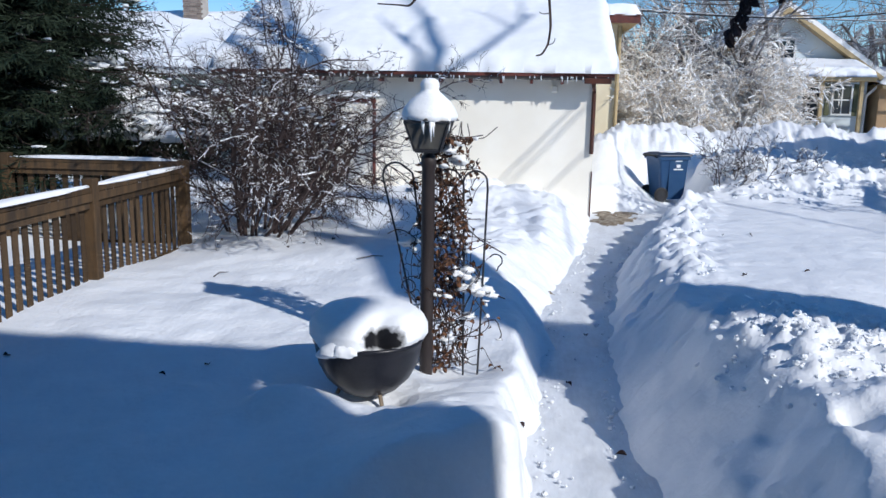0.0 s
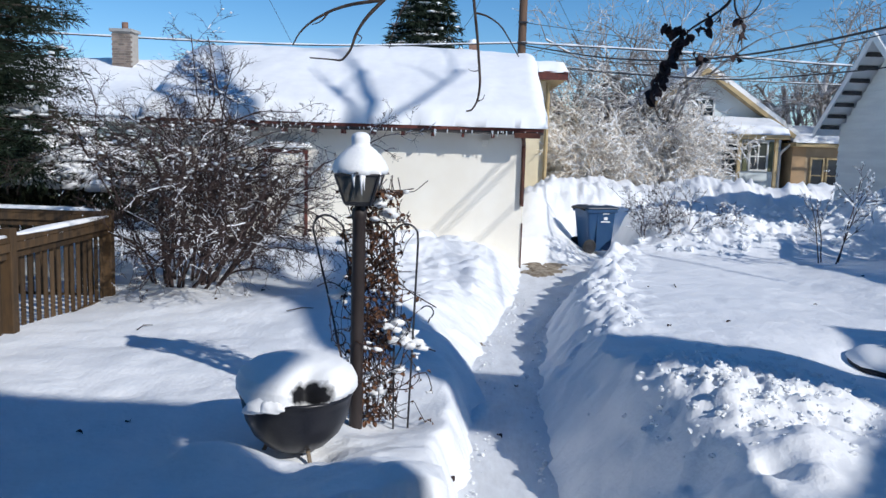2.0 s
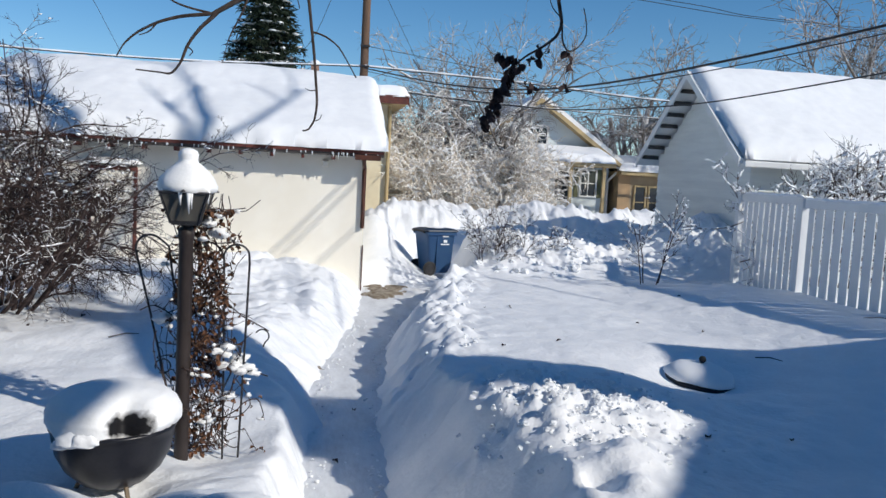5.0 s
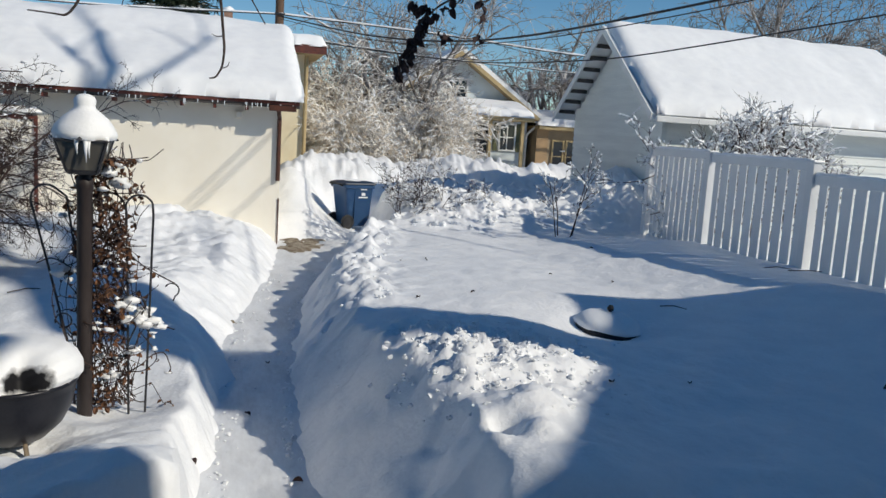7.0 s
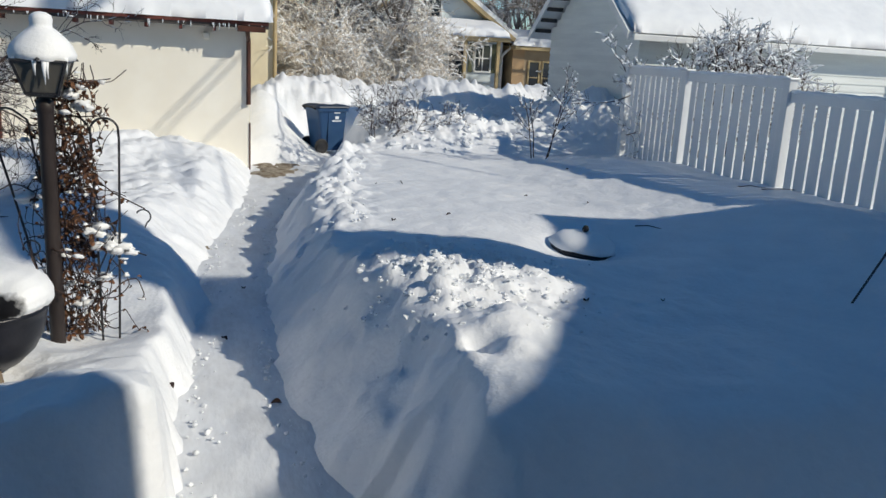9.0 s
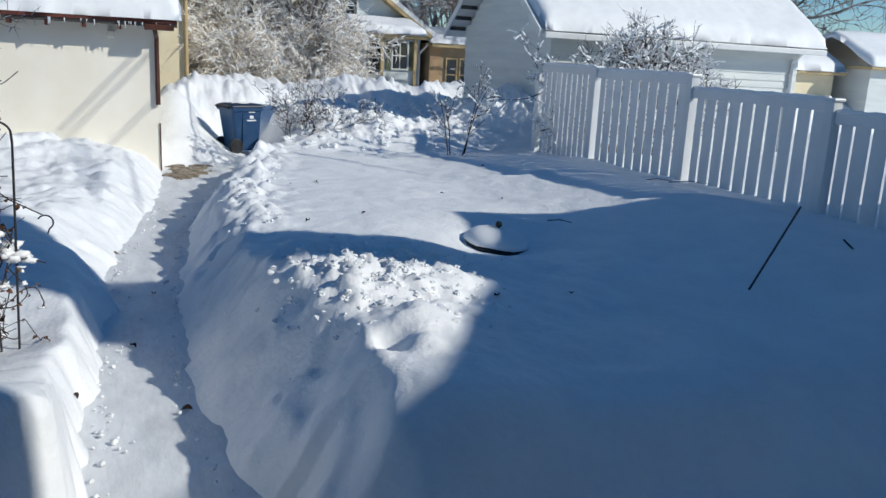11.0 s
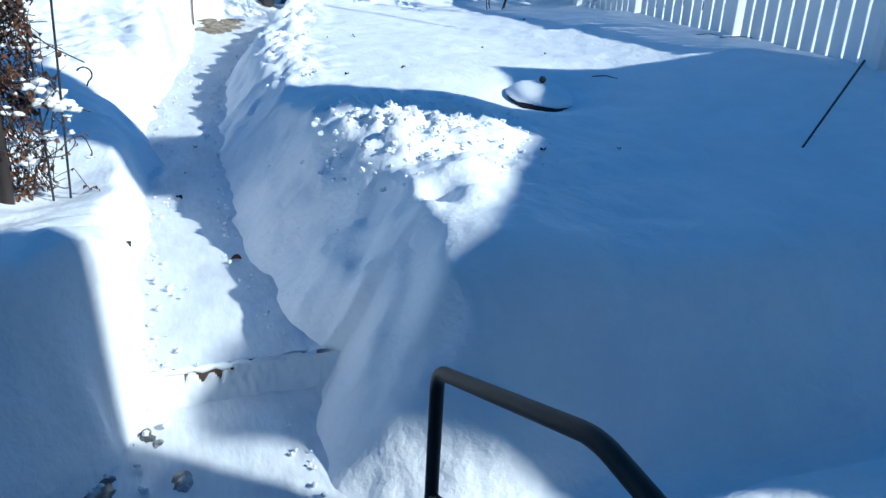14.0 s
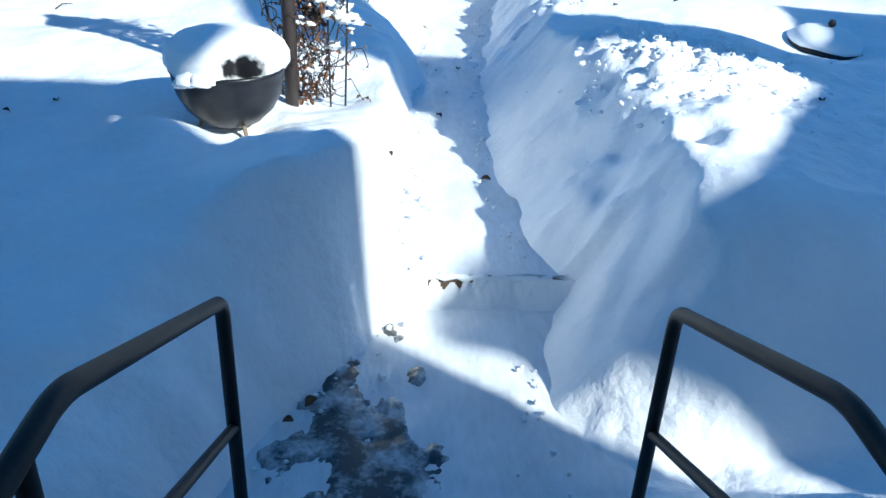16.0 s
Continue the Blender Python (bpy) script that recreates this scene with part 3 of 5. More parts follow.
# yellow building behind the stucco garage
yb_ = thing("outbuilding", label="yellow stucco building with a snowy overhanging roof", category="building")
part("wall", box(-5.0, 2.0, 24.0, 30.0, 0, 4.35), YELLOW, yb_)
part("roof", box(-5.6, 2.55, 23.4, 30.6, 4.36, 4.55, 0.02), TANTRIM, yb_)
part("soffit_board", box(-5.6, 2.56, 23.37, 23.398, 4.34, 4.58), REDWOOD, yb_)
part("snow_cover", roof_snow(-5.6, 2.6, 23.35, 4.54, 27, 4.9, 30.6, 4.54, 0.26, 12, 50, 30), SNOW_SOFT, yb_, smooth=True)
tb = Tubes()
tb.add([(2.06, 23.93, 4.3), (2.06, 23.93, 0.4)], 0.06, 8)
part("downspout", tb.get(), TANTRIM, yb_)

# neighbouring house seen past the bushes
nh = thing("house", label="pale green house with dark windows and a snowy roof", category="house")
part("wall", box(-24, -5.2, 22.5, 31.5, 0, 2.95), GREENISH, nh)
for k in range(16):
    zz = 0.5 + k * 0.15
    part("clapboard", prism([(22.47, zz), (22.498, zz), (22.498, zz + 0.15), (22.49, zz + 0.15)], "x", -20, -5.2), GREENISH, nh)
part("roof", slab_roof(-24.4, -4.8, 22.0, 2.92, 27, 4.75, 32, 2.92), SHINGLE, nh)
part("snow_cover", roof_snow(-24.4, -4.75, 21.9, 2.92, 27, 4.76, 32, 2.92, 0.26, 20, 90, 50), SNOW_SOFT, nh, smooth=True)
for x in (-12.6, -10.4, -8.6):
    window(nh, x, x + 0.8, 1.5, 2.45, 22.46, GREENISH, (0, 1))
part("fascia", box(-24.4, -4.8, 21.96, 21.99, 2.76, 2.93), WHITEPAINT, nh)
ch = part("chimney", box(-11.55, -10.95, 25.6, 26.2, 3.9, 5.62), MORTAR, nh, "weathered brick chimney")
for r in range(15):
    for c in range(3):
        x = -11.56 + 0.205 * c + (0.05 if r % 2 else 0)
        part("brick", box(x, x + 0.19, 25.585, 25.62, 4.45 + r * 0.075, 4.51 + r * 0.075), GREYBRICK, ch)
part("chimney_cap", box(-11.62, -10.88, 25.53, 26.27, 5.62, 5.72, 0.015), CONCRETE, ch)
tb = Tubes()
tb.add([(-11.25, 25.9, 5.7), (-11.25, 25.9, 5.95)], 0.1, 10)
part("flue", tb.get(), BRICKM, ch)

# bungalow with a porch across the alley
bg = thing("house", label="pale bungalow with a snowy porch roof and tan posts", category="house")
BX, BY = 8.66, 31.5
part("wall", prism([(BX - 3.1, 0), (BX + 3.1, 0), (BX + 3.1, 3.25), (BX, 5.4), (BX - 3.1, 3.25)], "y", BY, BY + 8), BLUEWALL, bg)
for s in (-1, 1):
    xe, ze = BX + s * 3.5, 2.97
    part("roof", prism([(BX, 5.58), (xe, ze + 0.18), (xe, ze + 0.0), (BX, 5.40)], "y", BY - 0.5, BY + 8.3), TANTRIM, bg)
    part("snow_cover", prism([(BX, 5.80), (xe + s * 0.05, ze + 0.36), (xe, ze + 0.184), (BX, 5.584)], "y", BY - 0.42, BY + 8.3), SNOW_SOFT, bg)
part("porch_floor", box(BX - 0.3, BX + 2.6, BY - 2.2, BY - 0.01, 0.2, 1.1), CONCRETE, bg)
part("porch_roof", box(BX - 0.4, BX + 2.5, BY - 2.4, BY - 0.02, 2.98, 3.12, 0.01), TANTRIM, bg)
part("porch_snow", roof_snow(BX - 0.4, BX + 2.5, BY - 2.45, 3.11, BY - 0.3, 3.62, BY - 0.05, 3.62, 0.3, 31, 40, 24), SNOW_SOFT, bg, smooth=True)
for x in (BX + 0.75, BX + 2.05):
    part("porch_post", box(x, x + 0.12, BY - 2.25, BY - 2.13, 1.1, 2.98, 0.01), TANTRIM, bg)
window(bg, BX + 0.85, BX + 1.5, 1.6, 2.85, BY - 0.01, WHITEPAINT, (0, 1))
window(bg, BX + 1.95, BX + 2.55, 1.85, 2.85, BY - 0.01, WHITEPAINT, (1, 1))
for a in (1.66, 2.64):
    part("shutter", box(BX + a, BX + a + 0.17, BY - 0.07, BY - 0.012, 1.78, 2.92, 0.01), SHUTTER, bg)
window(bg, BX - 0.4, BX + 0.4, 3.8, 4.5, BY - 0.01, WHITEPAINT, (0, 1))
tb = Tubes()
tb.add(bent([(BX + 3.4, BY - 0.45, 2.95), (BX + 3.05, BY - 0.1, 2.5), (BX + 3.05, BY - 0.1, 0.5)], 0.1), 0.05, 6)
part("downspout", tb.get(), WHITEPAINT, bg)

# low tan building beside it
tn = thing("outbuilding", label="low tan building with three windows and a snowy roof", category="building")
part("wall", box(12.0, 18.4, 31.0, 37, 0, 2.75), TAN, tn)
part("wall", box(12.0, 12.5, 30.95, 30.998, 0, 2.75), ORANGE, tn, "orange painted end panel")
part("roof", box(11.95, 18.7, 30.6, 37.3, 2.752, 2.9, 0.02), TANTRIM, tn)
part("snow_cover", roof_snow(11.95, 18.7, 30.55, 2.9, 34, 3.5, 37.3, 2.9, 0.22, 40, 40, 24), SNOW_SOFT, tn, smooth=True)
for x in (12.75, 13.35, 13.95):
    window(tn, x, x + 0.4, 1.1, 2.3, 30.99, TANTRIM, (0, 1))

# sheds at the end of the neighbour's yard
for x0, x1, y0, z1, m in ((20.6, 24.0, 22.0, 2.45, YELLOW), (24.6, 29.0, 21.0, 2.7, CLAP)):
    sh = thing("shed", label="small pale shed under a thick layer of snow", category="shed", group="sheds beyond the fence")
    part("wall", box(x0, x1, y0, y0 + 3.5, 0, z1), m, sh)
    part("roof", box(x0 - 0.3, x1 + 0.3, y0 - 0.3, y0 + 3.8, z1 + 0.002, z1 + 0.1, 0.01), TANTRIM, sh)
    part("snow_cover", roof_snow(x0 - 0.32, x1 + 0.32, y0 - 0.33, z1 + 0.1, y0 + 1.7, z1 + 1.2, y0 + 3.8, z1 + 0.1, 0.25, 51, 40, 30), SNOW_SOFT, sh, smooth=True)

# unseen houses behind the camera, their outlines fitted to the shade across the yard
oh = thing("house", label="tall grey house behind the steps", category="house")
part("wall", box(-9, -1.3, -8, -0.95, -0.3, 6.05), BRICKWALL, oh)
part("wall", box(-1.3, 1.3, -8, -0.95, 2.9, 6.05), BRICKWALL, oh)
part("wall", box(1.3, 4.85, -8, -0.90, -0.3, 6.05), BRICKWALL, oh)
part("door", box(-1.3, 1.3, -1.35, -1.3, -0.3, 2.9), BRICKWALL, oh)
part("roof", prism([(-0.35, 6.2), (-4.5, 7.9), (-8.6, 6.2), (-8.6, 6.06), (-0.35, 6.06)], "x", -9.4, 5.0), SHINGLE, oh)
# added house, out of view; its profile is cut to shape the right-hand shade
nb = thing("house", label="neighbouring grey house with a steep gable beyond the fence", category="house")
part("wall", prism([(-2.97, -0.3), (1.2, -0.3), (1.2, 4.62), (-2.5, 6.05), (-2.97, 5.95)], "x", 7.9, 17), BRICKWALL, nb, "gable end wall")
part("roof", prism([(-2.97, 5.951), (-2.5, 6.051), (1.199, 4.621), (1.199, 4.72), (-2.5, 6.15), (-2.97, 6.05)], "x", 7.75, 17.1), SHINGLE, nb)
# added side block; its sloped top sets where the lawn's shade ends
part("lean_to", prism([(8.66, -0.3), (18, -0.3), (18, 3.6), (11.2, 3.6), (8.66, 4.72)], "y", 1.201, 4.1), BRICKWALL, nb)

# ---- stoop and rails ----
st = thing("stoop", label="snow-dusted concrete stoop with three steps", category="steps")
part("slab", box(-0.95, 1.0, -0.949, 0.85, -0.3, 0.35, 0.01), CONCRETE, st)
part("tread", box(-0.95, 1.0, 0.851, 1.15, -0.3, 0.177, 0.01), CONCRETE, st)
part("tread", box(-0.95, 1.0, 1.151, 1.45, -0.3, 0.004, 0.01), CONCRETE, st)


def rail(x, by, bz, name="handrail"):
    ob = thing(name, x, 0, 0, label="black painted pipe handrail beside the steps", category="handrail", group="stair handrails")
    t = Tubes()
    t.add(bent([(0, -0.85, bz), (0, by, bz), (0, 1.80, 0.855), (0, 1.80, -0.20)], 0.07), 0.0245, 12)
    part("top_pipe", t.get(), RAILPAINT, ob, smooth=True)
    t = Tubes()
    t.add([(0, 1.80, 0.345), (0, by, 0.345 + (bz - 0.81)), (0, 0.02, 0.345 + (bz - 0.81))], 0.02, 10)
    part("mid_pipe", t.get(), RAILPAINT, ob, smooth=True)
    t = Tubes()
    t.add([(0, 0.55, bz), (0, 0.55, 0.33)], 0.02, 10)
    part("post", t.get(), RAILPAINT, ob, smooth=True)
    return ob


rail(-0.70, 0.70, 1.36)
rail(0.76, 0.85, 1.257)

# retaining step between landing and walkway
ts = thing("timber_step", label="wooden step edge crusted with snow and icicles", category="step", kind="structure")
part("board", box(-0.7, 1.0, 3.452, 3.50, -0.24, -0.004, 0.006), POLEWOOD, ts)
crust, cf, nx, nz = [], [], 130, 16
for q in range(nz):
    for k in range(nx):
        x, z_ = -0.48 + 1.30 * k / (nx - 1), -0.23 + 0.24 * q / (nz - 1)
        tooth = 0.07 * abs(math.sin(x * 36)) + 0.02 * noise.noise(Vector((x * 40, 1, 0)))
        bare = 0.0 < x < 0.25 and -0.10 + tooth + abs(x - 0.12) * 0.25 < z_ < -0.006
        y = 3.462 if bare else 3.437 - 0.07 * (1 - q / (nz - 1)) ** 2 + 0.014 * noise.noise(Vector((x * 9, z_ * 12, 5))) + 0.008 * noise.noise(Vector((x * 30, z_ * 14, 2)))
        crust.append((x, y, z_))
        if k and q:
            cf.append(((q - 1) * nx + k - 1, (q - 1) * nx + k, q * nx + k, q * nx + k - 1))
part("snow_crust", (crust, cf), SNOW_SOFT, ts, "packed snow crust on the step's face", smooth=True)
lip = Tubes()
lip.add([(-0.40 + k * 0.035, 3.452 + 0.008 * math.sin(k * 1.7), 0.004) for k in range(32)], [0.018 + 0.006 * math.sin(k * 2.3) for k in range(32)], 7)
part("snow_lip", lip.get(), SNOW_SOFT, ts, smooth=True)


# ---- white fence ----
def fence_line(s):
    """A point of the white fence, s metres of y."""
    return 7.33 + 0.012 * (s - 8.76)


wf = thing("fence", label="white vinyl privacy fence with narrow gaps, drifted with snow", category="fence", kind="structure")
FY = [13.12, 11.2, 8.76, 6.33, 3.9, 1.5]
TOPS = [2.33, 2.29, 2.12, 1.99, 1.88]
for i, y in enumerate(FY):
    h = TOPS[max(0, i - 1)] - 0.02
    p = part("post", box(-0.065, 0.065, -0.065, 0.065, -0.1, h, 0.008), VINYL, wf)
    p.location = (fence_line(y), y, 0)
    c = part("post_cap", box(-0.085, 0.085, -0.085, 0.085, h, h + 0.035, 0.012), VINYL, p)
    if i == len(FY) - 1:
        break
    y2, top = FY[i + 1], TOPS[i]
    a = math.degrees(math.atan2(fence_line(y) - fence_line(y2), y - y2))
    L = math.hypot(y - y2, fence_line(y) - fence_line(y2)) - 0.14
    pan = part("panel", box(-0.03, 0.03, 0.07, L + 0.07, top - 0.13, top, 0.006), VINYL, wf)
    pan.matrix_world = pose(fence_line(y2), y2, 0, 0, 0, -a)
    part("rail", box(-0.03, 0.03, 0.07, L + 0.07, 0.25, 0.38, 0.006), VINYL, pan)
    strip = Tubes()
    strip.add([(0.004 * math.sin(k * 1.9), 0.07 + L * k / 24, top + 0.004) for k in range(25)], [0.030 + 0.005 * math.sin(k * 1.3 + i) + 0.004 * math.sin(k * 3.1) for k in range(25)], 8)
    part("snow_strip", strip.get(), SNOW_SOFT, pan, smooth=True)
    n = 10
    w = L / n
    for k in range(n):
        wide = 0.085 if k == n - 1 else 0.04
        part("slat", box(-0.006, 0.006, 0.07 + k * w, 0.07 + (k + 1) * w - wide, 0.38, top - 0.132), VINYL, pan)

# ---- brown picket fence ----
PICK = box(-0.038, 0.038, -0.007, 0.007, 0.0, 1.0, 0.003)
me_pick = bpy.data.meshes.new("picket")
PICK.to_mesh(me_pick)
PICK.free()
me_pick.materials.append(FENCEWOOD)
bf = thing("fence", label="weathered brown wooden picket fence capped with snow", category="fence", kind="structure")


def wood_fence(a, b, top, seed):
    a, b = Vector(a), Vector(b)
    d, L = (b - a).normalized(), (b - a).length
    rz = math.degrees(math.atan2(d.y, d.x))
    rng = random.Random(seed)
    sec = part("section", box(0, L, -0.045, 0.045, top - 0.05, top, 0.006), FENCEWOOD, bf)
    sec.matrix_world = pose(a.x, a.y, 0, 0, 0, rz)
    for z in (top - 0.20, 0.42):
        part("rail", box(0, L, -0.02, 0.02, z, z + 0.09, 0.004), FENCEWOOD, sec)
    part("face_board", box(0, L, -0.048, -0.042, top - 0.13, top - 0.052, 0.002), FENCEWOOD, sec)
    n = int(L / 0.138)
    for side in (1,):
        for k in range(n):
            p = part("picket", me_pick, FENCEWOOD, sec)
            p.location = (0.06 + k * L / n + (0.017 if side > 0 else 0), side * 0.031, 0.2)
            p.scale = (1.0, 1, top - 0.26)
            p.rotation_euler = (0, rng.uniform(-0.012, 0.012), 0)
    sn = part("snow_cap", blob(L / 2, 0.07, 0.038, seed, 0.25), SNOW_SOFT, sec, smooth=True)
    sn.location = (L / 2, 0, top + 0.002)


for i, y in enumerate((0.4, 2.5, 4.65, 6.8, 8.9)):
    p = part("post", box(-0.055, 0.055, -0.055, 0.055, -0.1, 1.52, 0.01), FENCEWOOD, bf)
    p.location = (-4.28 - 0.02 * i, y, 0)
    if i < 4:
        wood_fence((-4.28 - 0.02 * i, y + 0.06, 0), (-4.28 - 0.02 * (i + 1), (2.5, 4.65, 6.8, 8.9)[i] - 0.06, 0), 1.44, i)
for i in range(3):
    x = -4.36 - 2.3 * i
    if i:
        p = part("post", box(-0.055, 0.055, -0.055, 0.055, -0.1, 1.55, 0.01), FENCEWOOD, bf)
        p.location = (x, 9.0, 0)
    wood_fence((x - 2.24, 9.0, 0), (x - 0.06, 9.0, 0), 1.50, 10 + i)

# ---- lamp post ----
lp = thing("lamp_post", -0.94, 5.1, 0, label="dark brown garden lamp post with a snow-capped lantern", category="lamp post")
part("post", lathe([(0.046, -0.1), (0.046, 0.9), (0.046, 1.86), (0.052, 1.87), (0.052, 1.93), (0.035, 1.95), (0.05, 1.97), (0.0, 1.972)], 20), POSTPAINT, lp, smooth=True)
LZ0, LZ1, LB, LT = 1.975, 2.17, 0.085, 0.145
lan = part("lantern_base", prism([(-LB, -LB), (LB, -LB), (LB, LB), (-LB, LB)], "z", LZ0 - 0.012, LZ0 + 0.012), IRON, lp)
t = Tubes()
for sx, sy in ((1, 1), (1, -1), (-1, 1), (-1, -1)):
    t.add([(sx * LB, sy * LB, LZ0), (sx * LT, sy * LT, LZ1)], 0.011, 4)
    q = (sx, sy)
for z_, r_ in ((LZ1, LT), (LZ0 + 0.01, LB)):
    for a_, b_ in (((1, 1), (1, -1)), ((1, -1), (-1, -1)), ((-1, -1), (-1, 1)), ((-1, 1), (1, 1))):
        t.add([(a_[0] * r_, a_[1] * r_, z_), (b_[0] * r_, b_[1] * r_, z_)], 0.010, 4)
part("lantern_frame", t.get(), IRON, lp)
for rz in (0, 90, 180, 270):
    g = part("pane", ([(-LB, -LB, LZ0), (LB, -LB, LZ0), (LT, -LT, LZ1), (-LT, -LT, LZ1), (-LB, -LB + 0.004, LZ0), (LB, -LB + 0.004, LZ0), (LT, -LT + 0.004, LZ1), (-LT, -LT + 0.004, LZ1)], [(0, 1, 2, 3), (7, 6, 5, 4), (0, 4, 5, 1), (3, 2, 6, 7)]), LANTERNGLASS, lp, "cloudy glass pane")
    g.rotation_euler = (0, 0, radians(rz))
    g.visible_shadow = False
part("roof", lathe([(0.20, LZ1 + 0.005), (0.19, LZ1 + 0.02), (0.10, LZ1 + 0.09), (0.04, LZ1 + 0.13), (0.0, LZ1 + 0.14)], 4), IRON, lp)
t = Tubes()
t.add([(0, 0, LZ0), (0, 0, LZ0 + 0.07)], 0.022, 10)
part("bulb_socket", t.get(), LABELWHITE, lp)


def cap_snow():
    v, f = lathe([(0.0, LZ1 + 0.005), (0.13, LZ1 + 0.0), (0.178, LZ1 + 0.012), (0.185, LZ1 + 0.045), (0.165, LZ1 + 0.09), (0.135, LZ1 + 0.135), (0.10, LZ1 + 0.17), (0.066, LZ1 + 0.195), (0.062, LZ1 + 0.215), (0.066, LZ1 + 0.24), (0.056, LZ1 + 0.265), (0.03, LZ1 + 0.28), (0.0, LZ1 + 0.284)], 28)
    out = []
    for x, y, z_ in v:
        k = 1 + 0.12 * noise.noise(Vector((x * 9, y * 9, z_ * 7))) + 0.05 * noise.noise(Vector((x * 25, y * 25, z_ * 22)))
        out.append((x * k, y * k, z_ - (0.02 * abs(noise.noise(Vector((x * 14, y * 14, 3)))) if z_ < LZ1 + 0.05 else 0)))
    return out, f


part("snow_cap", cap_snow(), SNOW_SOFT, lp, "rounded cap of snow", smooth=True)
for dx, dy, l in ((-0.02, -0.165, 0.08), (0.03, -0.16, 0.13), (0.045, -0.15, 0.10), (-0.13, -0.12, 0.05), (0.14, -0.10, 0.07)):
    t = Tubes()
    t.add([(dx, dy, LZ1 + 0.02), (dx, dy - 0.004, LZ1 - l * 0.4), (dx + 0.005, dy, LZ1 - l)], [0.016, 0.009, 0.002], 7)
    part("snow_drip", t.get(), SNOW_SOFT, lp, smooth=True)

# ---- kettle grill ----
# snow with a ragged near-black ellipse on the cap's front right
SNOW_PATCHED = mat("snow_with_dark_patch", (0.92, 0.93, 0.94), (0.87, 0.88, 0.90), 0.6, 5, 45, 0.35, 0.02, spec=0.2)
sn_, sl_ = SNOW_PATCHED.node_tree.nodes, SNOW_PATCHED.node_tree.links
sb_ = sn_["Principled BSDF"]
white = sb_.inputs["Base Color"].links[0].from_socket
tc_, mp_, ln_, nz_, ad_, rg_, mx_ = (sn_.new("ShaderNode" + k) for k in ("TexCoord", "Mapping", "VectorMath", "TexNoise", "Math", "MapRange", "Mix"))
mp_.vector_type = "TEXTURE"
mp_.inputs["Location"].default_value, mp_.inputs["Scale"].default_value = (0.15, -0.27, 0.875), (0.13, 0.12, 0.075)
ln_.operation, ad_.operation, mx_.data_type = "LENGTH", "MULTIPLY_ADD", "RGBA"
nz_.inputs["Scale"].default_value, nz_.inputs["Detail"].default_value = 14, 5
ad_.inputs[1].default_value = 1.1
rg_.inputs[1].default_value, rg_.inputs[2].default_value = 1.35, 1.75
mx_.inputs[6].default_value = (0.012, 0.012, 0.014, 1)
sl_.new(tc_.outputs["Object"], mp_.inputs[0]), sl_.new(tc_.outputs["Object"], nz_.inputs[0]), sl_.new(mp_.outputs[0], ln_.inputs[0])
sl_.new(nz_.outputs[0], ad_.inputs[0]), sl_.new(ln_.outputs["Value"], ad_.inputs[2]), sl_.new(ad_.outputs[0], rg_.inputs[0])
sl_.new(rg_.outputs[0], mx_.inputs[0]), sl_.new(white, mx_.inputs[7]), sl_.new(mx_.outputs[2], sb_.inputs["Base Color"])
gr = thing("kettle_grill", -1.235, 4.52, 0.02, label="black kettle grill bowl heaped with snow, sunk in a drift", category="grill")
part("bowl", lathe([(0.0, 0.43), (0.10, 0.44), (0.19, 0.485), (0.27, 0.565), (0.318, 0.66), (0.338, 0.76), (0.343, 0.80), (0.352, 0.805), (0.352, 0.822), (0.335, 0.825), (0.32, 0.79), (0.0, 0.60)], 48), ENAMEL, gr, smooth=True)
CAP = [(0.0, 0.78), (0.30, 0.79), (0.345, 0.815), (0.368, 0.85), (0.368, 0.90), (0.345, 0.955), (0.29, 1.0), (0.20, 1.03), (0.10, 1.045), (0.0, 1.05)]
cap_at = np.linspace(0, len(CAP) - 1, 46)
gs = lathe([(float(np.interp(k, range(len(CAP)), [p[0] for p in CAP])), float(np.interp(k, range(len(CAP)), [p[1] for p in CAP]))) for k in cap_at], 120)
for dx, dy, dz, r in ((-0.15, -0.335, 0.80, 0.07), (-0.20, -0.315, 0.775, 0.045), (-0.07, -0.352, 0.80, 0.06)):
    part("snow_drip", blob(r * 1.2, 0.035, r, dx * 40, 0.3), SNOW_SOFT, gr, smooth=True).location = (dx, dy, dz)
gv = []
for x, y, z_ in gs[0]:
    a = math.atan2(y, x)
    k = 1 + 0.035 * noise.noise(Vector((x * 5, y * 5, z_ * 3)))
    if 0.79 < z_ < 0.87:
        z_ += -0.10 * max(0, noise.noise(Vector((math.cos(a) * 2.2, math.sin(a) * 2.2, 4)))) + 0.02 * noise.noise(Vector((math.cos(a) * 7, math.sin(a) * 7, 1)))
    dent = math.exp(-(((x - 0.13) / 0.10) ** 2 + ((y + 0.30) / 0.13) ** 2))
    gv.append((x * k * (1 - 0.30 * dent), y * k * (1 - 0.30 * dent), z_ - 0.09 * dent))
part("snow_cap", (gv, gs[1]), SNOW_PATCHED, gr, "thick rounded snow cap with a bare black patch", smooth=True)
t = Tubes()
for a, r in ((-55, 0.27), (65, 0.27), (185, 0.27)):
    c, s = math.cos(radians(a)), math.sin(radians(a))
    t = Tubes()
    t.add([(0.17 * c, 0.17 * s, 0.50), (r * c, r * s, 0.28)], 0.014, 8)
    part("leg", t.get(), ALU, gr, "worn metal leg")
# ---- recycling bin ----
BINLID = mat("dark_blue_plastic", (0.010, 0.022, 0.05), (0.016, 0.03, 0.06), 0.45, 4, 80, 0.1, 0.002)
bn = thing("recycling_bin", 2.60, 17.5, 0.19, 22, label="blue wheeled recycling bin with a closed lid", category="bin")


